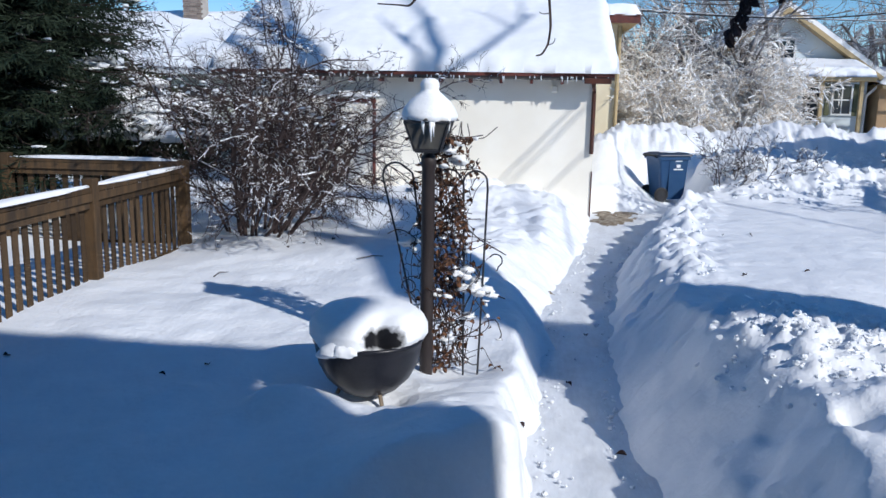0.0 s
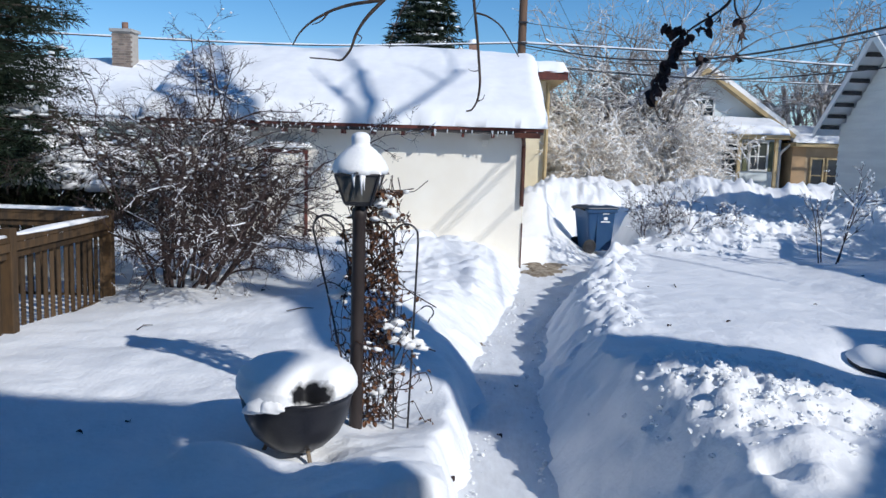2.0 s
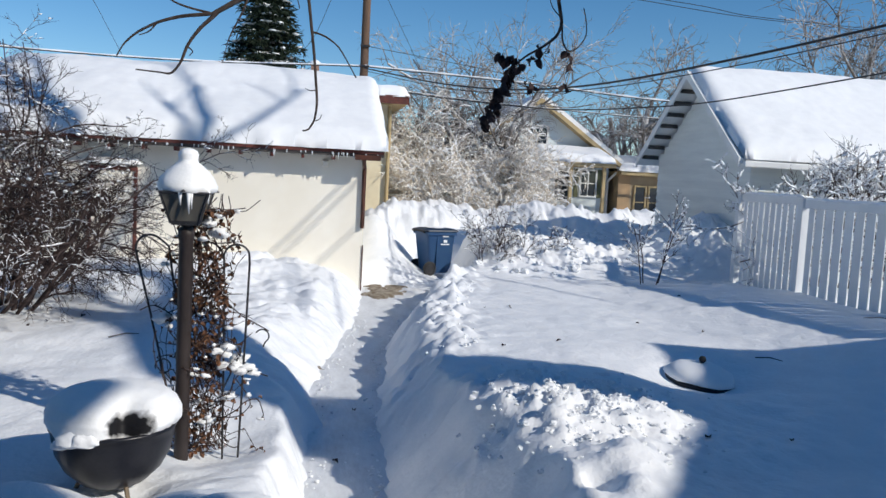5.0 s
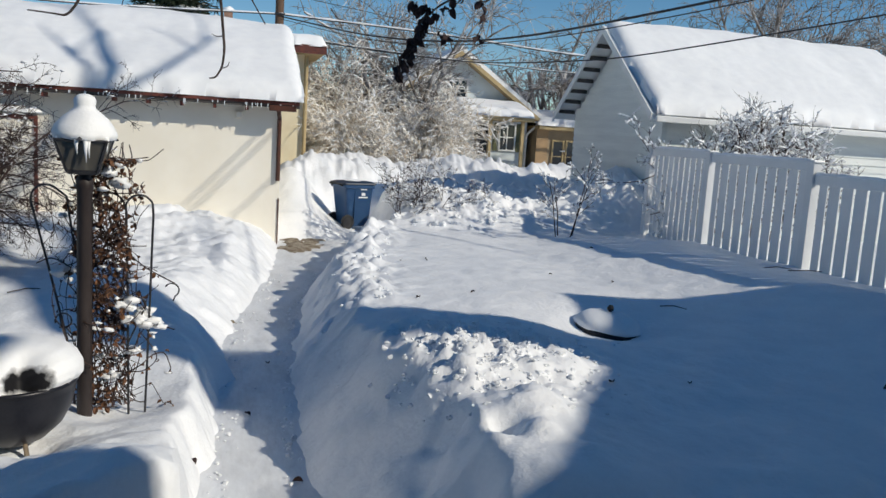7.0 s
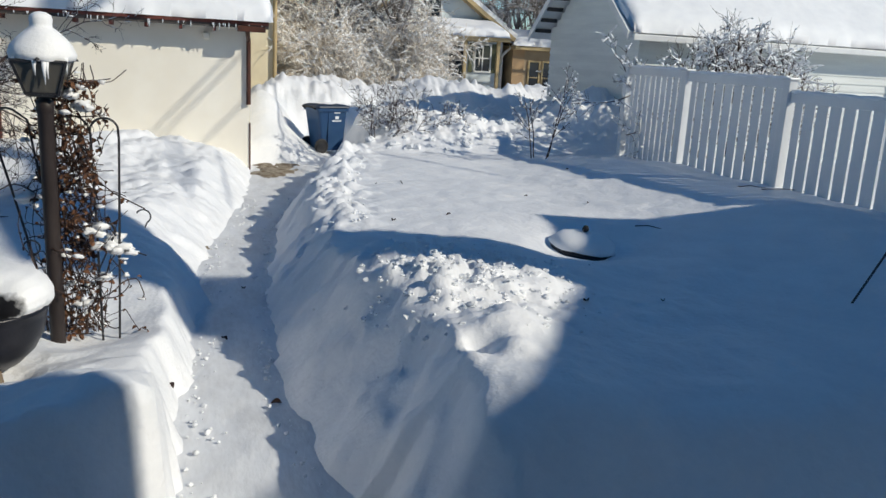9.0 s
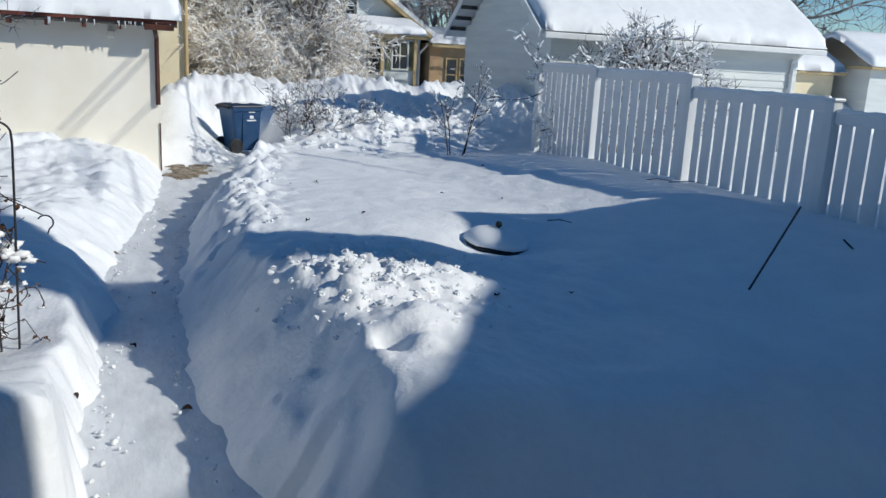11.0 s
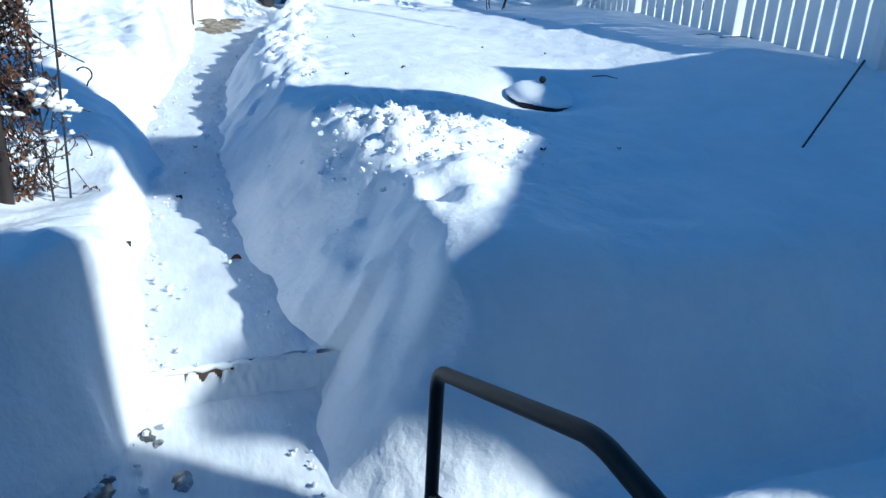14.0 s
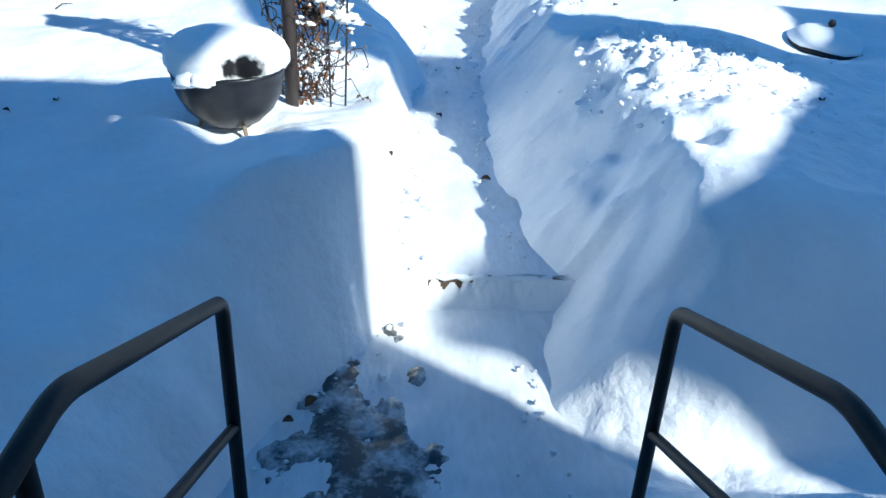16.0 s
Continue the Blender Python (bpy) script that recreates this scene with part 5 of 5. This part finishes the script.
spray("hanging_limb", [
    ([(7.9, 0.6, 7.6), (5.9, 4.2, 7.9), (3.0, 6.7, 5.9), (0.9, 6.8, 4.9), (-0.22, 6.8, 4.16), (-0.55, 6.8, 3.95), (-0.78, 6.8, 3.75), (-1.01, 6.8, 3.6)], 0.11, 0.020),
    ([(-1.01, 6.8, 3.6), (-1.27, 6.8, 3.56), (-1.45, 6.8, 3.50), (-1.62, 6.8, 3.40), (-1.72, 6.8, 3.30), (-1.77, 6.8, 3.20)], 0.016, 0.006),
    ([(-0.98, 6.8, 3.61), (-1.13, 6.8, 3.46), (-1.22, 6.8, 3.32), (-1.26, 6.8, 3.18), (-1.34, 6.8, 3.08), (-1.42, 6.8, 3.09), (-1.62, 6.8, 3.10)], 0.017, 0.006),
    ([(-1.01, 6.8, 3.6), (-1.2, 6.8, 3.63), (-1.34, 6.8, 3.67), (-1.45, 6.8, 3.76), (-1.48, 6.8, 3.84)], 0.010, 0.005),
    ([(-1.45, 6.8, 3.50), (-1.52, 6.8, 3.41), (-1.60, 6.8, 3.38)], 0.008, 0.004),
    ([(-1.22, 6.8, 3.32), (-1.16, 6.8, 3.28), (-1.2, 6.8, 3.24)], 0.006, 0.004),
    ([(-0.72, 6.8, 3.8), (-0.78, 6.8, 3.62), (-0.88, 6.8, 3.42), (-0.93, 6.8, 3.2)], 0.010, 0.004),
    ([(0.0, 6.9, 4.3), (-0.29, 7.0, 4.15), (-0.23, 7.0, 3.77), (-0.17, 7.0, 3.33), (-0.13, 7.0, 2.93), (-0.15, 7.0, 2.78), (-0.20, 7.0, 2.70), (-0.25, 7.0, 2.69)], 0.016, 0.007),
    ([(-0.21, 7.0, 3.55), (-0.10, 7.0, 3.53), (0.03, 7.0, 3.45), (0.11, 7.0, 3.33), (0.20, 7.0, 3.18)], 0.009, 0.005),
    ([(-0.15, 7.0, 2.78), (-0.10, 7.0, 2.80), (-0.09, 7.0, 2.84)], 0.005, 0.003),
    ([(-0.15, 7.0, 3.05), (-0.2, 7.0, 3.04), (-0.24, 7.0, 3.06)], 0.005, 0.003),
    ([(0.3, 6.85, 4.5), (-0.35, 6.9, 4.1), (-0.36, 6.9, 3.9), (-0.31, 6.9, 3.72)], 0.008, 0.004),
], 0, 0)
spray("hanging_limb", [
    ([(7.9, 0.9, 8.2), (5.7, 5.2, 8.0), (3.2, 7.2, 5.6), (2.0, 7.2, 4.7)], 0.08, 0.022),
    ([(2.0, 7.2, 4.72), (2.05, 7.2, 4.1), (2.11, 7.2, 3.84), (2.07, 7.2, 3.72), (1.92, 7.2, 3.60), (1.78, 7.2, 3.52), (1.65, 7.2, 3.40)], 0.020, 0.008),
    ([(1.65, 7.2, 3.42), (1.55, 7.2, 3.2), (1.51, 7.2, 3.09), (1.40, 7.2, 2.86)], 0.009, 0.004),
    ([(2.11, 7.2, 3.86), (2.12, 7.2, 3.68), (2.18, 7.2, 3.58), (2.27, 7.2, 3.62), (2.36, 7.2, 3.74), (2.34, 7.2, 3.90), (2.31, 7.2, 4.0)], 0.009, 0.005),
    ([(2.02, 7.2, 3.70), (1.98, 7.2, 3.58), (1.90, 7.2, 3.52)], 0.006, 0.004),
    ([(2.2, 7.2, 3.58), (2.22, 7.2, 3.45), (2.18, 7.2, 3.32)], 0.006, 0.003),
    ([(2.09, 7.2, 3.90), (2.0, 7.2, 3.98), (1.96, 7.2, 4.12)], 0.006, 0.004),
], 0, 0)
leaf_meshes = [leaf_mesh("leaf", DARKLEAF, s, k) for k, s in enumerate((0.085, 0.11, 0.08, 0.125))]
rng = random.Random(77)
spots = []
for a, b, n in (((1.68, 3.42), (1.42, 2.86), 84), ((1.70, 3.46), (1.52, 3.50), 26), ((1.80, 3.48), (1.92, 3.50), 5), ((1.82, 3.32), (1.86, 3.22), 6), ((2.18, 3.60), (2.22, 3.44), 5), ((2.16, 3.3), (2.2, 3.22), 4), ((1.90, 3.62), (1.96, 3.58), 4)):
    for k in range(n):
        u = rng.random()
        spots.append((a[0] + (b[0] - a[0]) * u + rng.uniform(-0.035, 0.035), 7.2 + rng.uniform(-0.05, 0.05), a[1] + (b[1] - a[1]) * u + rng.uniform(-0.02, 0.04)))
for s in spots:
    lf = part("leaf", rng.choice(leaf_meshes), DARKLEAF, big, world_space=True)
    lf.matrix_basis = pose(*s, rng.uniform(-110, -40), rng.uniform(-50, 50), rng.uniform(0, 360))

# climber on its trellis beside the lamp post
rng = random.Random(41)
vine = thing("vine", label="tangled dry brown climber with shrivelled leaves and snow clumps", category="vine")
vt, vleaf, vsnow = Tubes(), [], []
for k in range(330):
    h = 1.75 * rng.random() ** 0.75
    cx = -0.80 - 0.10 * (h / 1.75) * rng.random() + rng.gauss(0, 0.12)
    p = Vector((cx, 5.28 + rng.gauss(0, 0.07), 0.42 if k < 40 else 0.42 + h))
    d, pts = Vector((rng.uniform(-0.4, 0.3), rng.uniform(-0.3, 0.3), 1.0 if k < 40 else rng.uniform(-0.8, 0.8))), []
    for i in range(9 if k < 40 else 7):
        pts.append(p.copy())
        d = (d + Vector((rng.gauss(0, 0.55), rng.gauss(0, 0.4), rng.gauss(0.05, 0.45)))).normalized()
        p = p + d * rng.uniform(0.08, 0.2) * (1.1 if k < 40 else 0.5)
        p.x += (-0.86 - p.x) * 0.22
        p.y += (5.28 - p.y) * 0.25
        p.z = min(max(p.z, 0.42), 2.05)
        if rng.random() < 0.40:
            vleaf.append(p.copy())
        if rng.random() < 0.05:
            vsnow.append((tuple(p), rng.uniform(0.008, 0.032), rng.uniform(0.008, 0.025), rng.uniform(0.006, 0.015)))
    vt.add(bent(pts, 0.05, 2), rng.uniform(0.0016, 0.0042), 4)
for x, z, r in ((-0.62, 1.02, 0.08), (-0.55, 0.96, 0.07), (-0.70, 1.12, 0.06), (-0.78, 0.62, 0.06), (-0.66, 0.80, 0.05), (-1.06, 1.30, 0.07), (-0.80, 2.0, 0.07), (-0.74, 1.9, 0.06)):
    for j in range(7):
        q = r * rng.uniform(0.25, 0.6)
        vsnow.append(((x + rng.gauss(0, r * 0.5), 5.25 + rng.gauss(0, r * 0.4), z + rng.gauss(0, r * 0.35)), q * 1.3, q, q * 0.7))
tagged(part("stem_tangle", vt.get(), BARK, vine), kind="stuff")
vm = [leaf_mesh("leaf", DEADLEAF, s, 10 + k) for k, s in enumerate((0.035, 0.045, 0.06))]
for p in vleaf[:290]:
    lf = part("leaf", rng.choice(vm), DEADLEAF, vine)
    lf.matrix_basis = pose(*p, rng.uniform(-120, 0), rng.uniform(-60, 60), rng.uniform(0, 360))
rv, rf = [], []
for p in vleaf[290:]:
    me, m = rng.choice(vm), pose(*p, rng.uniform(-120, 0), rng.uniform(-60, 60), rng.uniform(0, 360))
    o = len(rv)
    rv += [tuple(m @ v.co) for v in me.vertices]
    rf += [tuple(i + o for i in f.vertices) for f in me.polygons]
tagged(part("dry_foliage", (rv, rf), DEADLEAF, vine), kind="stuff")
tagged(part("snow_load", lumps(vsnow, 5, 0.45), SNOW_SOFT, vine, smooth=True), kind="stuff")


def curl(cx, cy, cz, r, a0, a1, n=14):
    return [(cx + r * (1 - 0.0 * k) * math.cos(radians(a0 + (a1 - a0) * k / n)), cy, cz + r * math.sin(radians(a0 + (a1 - a0) * k / n))) for k in range(n + 1)]


tre = thing("garden_trellis", label="thin black wrought iron trellis with hooked tops and scrolls", category="trellis")
t = Tubes()
t.add([(-0.688, 5.25, 0.3), (-0.70, 5.25, 1.2), (-0.713, 5.25, 1.74)] + curl(-0.63, 5.25, 1.745, 0.085, 180, 20) + [(-0.545, 5.25, 1.70), (-0.56, 5.25, 1.15), (-0.586, 5.25, 0.3)], 0.0075, 6)
part("hoop", t.get(), IRON, tre)
for line in (curl(-0.745, 5.25, 1.66, 0.035, 20, -250), curl(-0.635, 5.25, 1.10, 0.05, -20, 220), [(-0.60, 5.25, 1.06), (-0.66, 5.25, 0.92), (-0.70, 5.25, 0.83)], curl(-1.10, 5.3, 0.98, 0.05, 200, -120), [(-1.08, 5.3, 0.93), (-1.04, 5.3, 0.88), (-1.0, 5.3, 0.9)]):
    t = Tubes()
    t.add(line, 0.0056, 6)
    part("scroll", t.get(), IRON, tre)
t = Tubes()
t.add([(-1.02, 5.3, 0.3), (-1.075, 5.3, 0.84), (-1.19, 5.3, 1.35), (-1.285, 5.3, 1.74)] + curl(-1.20, 5.3, 1.78, 0.09, 195, 60) + [(-1.08, 5.3, 1.80), (-1.02, 5.3, 1.4)], 0.008, 6)
part("hoop", t.get(), IRON, tre)
t = Tubes()
t.add(curl(-0.83, 5.34, 1.73, 0.10, 160, 0), 0.007, 6)
t.add([(-0.93, 5.34, 0.3), (-0.93, 5.34, 1.76)], 0.006, 6)
part("back_hoop", t.get(), IRON, tre)
hk = thing("plant_hook", label="small black iron hook tip poking out of the snow bank", category="hook")
t = Tubes()
t.add([(-0.62, 8.2, 0.40)] + curl(-0.60, 8.2, 0.60, 0.07, -60, 150), 0.008, 6)
part("hook", t.get(), IRON, hk)

# rods standing in the right-hand yard
for a, b in (((4.58, 4.43, 0.55), (5.07, 4.43, 1.34)), ((6.55, 4.72, 0.55), (5.90, 4.70, 0.98))):
    rd = thing("garden_stake", label="thin black metal stake leaning out of the snow", category="stake", group="garden stakes")
    t = Tubes()
    t.add([a, b], 0.009, 8)
    part("rod", t.get(), IRON, rd)

# fallen leaves and twigs on the snow
fl = [leaf_mesh("leaf", DEADLEAF, s, 30 + k) for k, s in enumerate((0.07, 0.09))]
dl = [leaf_mesh("leaf", DARKLEAF, s, 40 + k) for k, s in enumerate((0.06, 0.08))]
rng = random.Random(9)
spots = [(0.45, 4.79, 0), (-0.26, 4.87, 1), (1.88, 7.72, 1), (-3.88, 4.73, 1), (-2.39, 4.75, 1), (-2.67, 4.58, 1), (-0.60, 2.42, 0), (-0.56, 2.52, 0), (2.6, 8.1, 1), (4.62, 8.8, 1), (5.4, 11.2, 1), (4.0, 9.4, 1), (2.2, 10.2, 1), (-3.0, 8.6, 1), (-2.9, 8.9, 1), (-4.0, 9.1, 1), (-3.3, 9.3, 1), (-2.6, 9.2, 1), (0.35, 7.5, 1), (0.1, 6.1, 1), (0.56, 8.0, 1), (3.2, 4.7, 1), (2.56, 4.64, 1)]
for x, y, dark in spots:
    lf = tagged(new("fallen_leaf", rng.choice(dl if dark else fl)), "curled brown dead leaf lying on the snow", "leaf", "fallen leaves")
    z = max(z_at(x, y), path_z(np.array([x]), np.array([y]))[0] if -0.2 < x < 0.5 and y > 3.5 else -1, -0.165 if y < 3.4 and abs(x) < 0.7 else -1)
    lf.matrix_world = pose(x, y, float(z) + 0.014, rng.uniform(-20, 20), rng.uniform(-20, 20), rng.uniform(0, 360))
for x, y, a, l in ((4.62, 7.35, -40, 0.28), (2.6, 10.4, 80, 0.2), (-3.3, 7.3, 70, 0.22), (7.2, 8.4, -20, 0.6), (6.9, 8.7, -15, 0.4), (-1.9, 8.0, 30, 0.35)):
    tw = thing("twig", x, y, z_at(x, y) + 0.006, a, label="short dark twig lying on the snow", category="twig", group="fallen twigs")
    t = Tubes()
    t.add([(-l / 2, 0, 0), (0, 0.02, 0.02), (l / 2, 0, 0.005)], [0.006, 0.006, 0.003], 5)
    part("stick", t.get(), DARKBARK, tw)

# ---- bare patches and ice ----
tagged(sheet("ice_patch", np.arange(-1.0, 0.5, 0.02), np.arange(1.3, 3.4, 0.02), lambda x, y: -0.150 - 0.05 * np.clip((((x + 0.30) / 0.32) ** 2 + ((y - 2.08) / 0.92) ** 2) - 0.35 + 0.85 * fbm(x * 4.5 + 2, y * 2.8, 6, 0.65), 0, 2), ICE), "dark wet ice patch on the landing", "ice", kind="structure")
tagged(sheet("bare_ground", np.arange(0.75, 2.5, 0.04), np.arange(13.2, 17.2, 0.04), lambda x, y: path_z(x, y) + 0.03 - 0.09 * np.clip(((x - 1.25 - 0.20 * (y - 15)) / 0.5) ** 2 + ((y - 15.3) / 0.95) ** 2 - 0.6 + 0.9 * np.abs(fbm(x * 3, y * 2.2, 4)), 0, 2), DIRT), "bare muddy ground beside the garage corner", "ground", kind="structure")
tagged(sheet("dirt_edge", np.arange(-0.3, 0.4, 0.025), np.arange(8.2, 9.9, 0.03), lambda x, y: path_z(x, y) + 0.025 - 0.12 * np.clip(((x + 0.0 - 0.05 * (y - 9)) / 0.13) ** 2 + ((y - 9.0) / 0.5) ** 2 - 0.2 + 0.8 * np.abs(fbm(x * 6, y * 4, 4)), 0, 2), DIRT), "muddy patch along the edge of the walkway", "ground", kind="structure")
rng = random.Random(15)
crumbs = []
for _ in range(330):
    side = rng.random() < 0.5
    y = rng.uniform(2.0, 12.5)
    x = (np.interp(y, *LF) + abs(rng.gauss(0, 0.10))) if side else (np.interp(y, *RF) - abs(rng.gauss(0, 0.08)))
    r = rng.uniform(0.004, 0.02) * rng.uniform(0.6, 1.0)
    crumbs.append(((float(x), y, (-0.16 if y < 3.45 else 0.02) + r * 0.5), r, r, r * 0.8))
tagged(new("snow_crumbs", mesh_of("snow_crumbs", *lumps(crumbs, 2, 0.4), SNOW_CHUNK, True)), "loose crumbs of snow along the shovelled walkway", "snow", kind="stuff")
chunks = []
for _ in range(420):
    if rng.random() < 0.45:
        x, y = rng.gauss(2.05, 0.4), rng.gauss(5.75, 0.5)
    elif rng.random() < 0.6:
        x, y = rng.uniform(2.9, 7.2), rng.uniform(14.0, 17.5)
    else:
        y = rng.uniform(7.5, 13)
        x = float(np.interp(y, *RF)) + rng.uniform(0.25, 1.1)
    r = rng.uniform(0.007, 0.026) * (3.4 if y > 13 else 1)
    chunks.append(((x, y, z_at(x, y) + r * 0.25), r * rng.uniform(0.8, 1.5), r, r * 0.8))
for _ in range(520):
    x, y = rng.gauss(1.72, 0.34), rng.gauss(5.0, 0.42)
    r = rng.uniform(0.006, 0.024)
    chunks.append(((x, y, z_at(x, y) + r * 0.1), r * rng.uniform(0.8, 1.6), r * rng.uniform(0.8, 1.3), r * 0.75))
tagged(new("snow_chunks", mesh_of("snow_chunks", *lumps(chunks, 6, 0.35), SNOW_CHUNK)), "broken chunks of ploughed snow", "snow", kind="stuff")

# ---- utility pole and cables ----
up = thing("utility_pole", 1.42, 27.0, 0, label="tall weathered wooden utility pole with a small metal box", category="utility pole")
part("pole", lathe([(0.15, 0.0), (0.14, 4.0), (0.12, 11.5), (0.0, 11.52)], 14), POLEWOOD, up, smooth=True)
for z in (5.1, 5.75, 6.4):
    part("bracket", box(-0.16, 0.16, -0.19, -0.12, z, z + 0.06, 0.01), IRON, up)
part("street_box", box(0.55, 1.25, -0.6, -0.4, 4.98, 5.08, 0.02), BROWNMETAL, up)
part("box_snow", blob(0.35, 0.12, 0.10, 3), SNOW_SOFT, up, smooth=True).location = (0.9, -0.5, 5.08)
t = Tubes()
t.add([(0.0, -0.1, 5.1), (0.9, -0.5, 5.03)], 0.025, 6)
part("arm", t.get(), IRON, up)


def cable(pts, r=0.014, snow=0.0, label="thin black overhead utility cable"):
    ob = thing("cable", label=label, category="cable", group="overhead cables")
    fine = []
    p = [Vector(q) for q in pts]
    for i in range(len(p) - 1):
        a, b = p[i], p[i + 1]
        L = (b - a).length
        ta = (b - p[i - 1]) * (L / (L + (a - p[i - 1]).length)) if i else b - a
        tb = (p[i + 2] - a) * (L / (L + (p[i + 2] - b).length)) if i + 2 < len(p) else b - a
        for k in range(10):
            u = k / 10
            fine.append(a * (2 * u ** 3 - 3 * u ** 2 + 1) + ta * (u ** 3 - 2 * u ** 2 + u) + b * (3 * u ** 2 - 2 * u ** 3) + tb * (u ** 3 - u ** 2))
    fine.append(Vector(pts[-1]))
    tb = Tubes()
    tb.add(fine, r, 5)
    part("wire", tb.get(), CABLE, ob)
    if snow:
        tb = Tubes()
        tb.add([p + Vector((0, 0, r + snow * 0.5)) for p in fine], [snow * (0.75 + 0.35 * math.sin(k * 2.7)) for k in range(len(fine))], 6)
        part("snow_strip", tb.get(), SNOW_SOFT, ob)


SNOWY = "black overhead cable with a line of snow on it"
cable([(-17.63, 26.85, 5.77), (-14.03, 26.85, 5.65), (-5.27, 26.85, 5.51), (1.42, 26.85, 5.76)], 0.02, 0.03, SNOWY)
cable([(1.42, 26.85, 5.76), (6.71, 26.85, 5.60), (12.09, 26.85, 5.33), (22, 26.85, 5.4)], 0.02, 0.035, SNOWY)
cable([(1.42, 26.8, 5.70), (3.60, 22.0, 4.83), (5.15, 17.0, 4.39), (6.73, 12.0, 4.54), (10.5, 6.5, 5.6)], 0.022)
cable([(1.42, 26.8, 5.62), (3.65, 22.0, 4.72), (5.2, 17.0, 4.32), (6.78, 12.0, 4.44), (10.5, 6.3, 5.5)], 0.010)
cable([(1.42, 26.8, 5.08), (5.28, 18.8, 4.08), (6.92, 15.4, 4.0), (7.77, 13.66, 4.12), (10.5, 8.0, 4.8)], 0.014)
cable([(1.42, 26.8, 5.12), (6.0, 27.2, 4.9), (12.5, 27.2, 4.75), (22, 27.2, 4.9)], 0.014, 0.016, SNOWY)
cable([(1.42, 26.8, 6.42), (6.0, 27.6, 6.0), (12.5, 27.8, 5.0)], 0.011)
cable([(-9.12, 26.9, 5.24), (-4.88, 26.9, 4.93), (-1.14, 26.9, 4.48)], 0.012)
cable([(1.42, 27.1, 11.3), (-8.6, 27.2, 9.4), (-7.31, 27.1, 7.61), (-6.11, 26.86, 5.55)], 0.008)
cable([(1.5, 27.0, 9.1), (2.03, 27.0, 8.14), (3.29, 27.0, 5.83)], 0.008)
cable([(1.3, 27.0, 9.6), (0.30, 24.0, 7.42), (-0.37, 24.0, 5.93), (-1.8, 23.6, 4.6)], 0.008)
cable([(1.42, 27.1, 10.6), (8.0, 30, 9.8), (12.88, 30, 9.36), (16.67, 30, 9.13), (26, 30, 9.0)], 0.014)
cable([(1.42, 27.1, 11.0), (8.0, 30.3, 10.0), (14.77, 30.3, 9.47), (16.66, 30.3, 9.27), (26, 30, 9.1)], 0.014)

for dx, dz in ((0.0, 0.0), (0.55, 0.35), (1.3, 0.3)):
    cable([(1.42, 27.0, 9.7 + dz), (4.6 + dx * 0.6, 16.5, 7.6 + dz), (6.6 + dx, 10.2, 7.05 + dz), (8.6 + dx, 3.9, 7.5 + dz)], 0.022)
vp = thing("chimney", label="small red brick chimney with a snow cap", category="chimney")
part("stack", box(-0.32, -0.02, 29.8, 30.1, 4.4, 6.1, 0.01), BRICKM, vp)
part("snow_cap", blob(0.19, 0.19, 0.16, 2), SNOW_SOFT, vp, smooth=True).location = (-0.17, 29.95, 6.1)
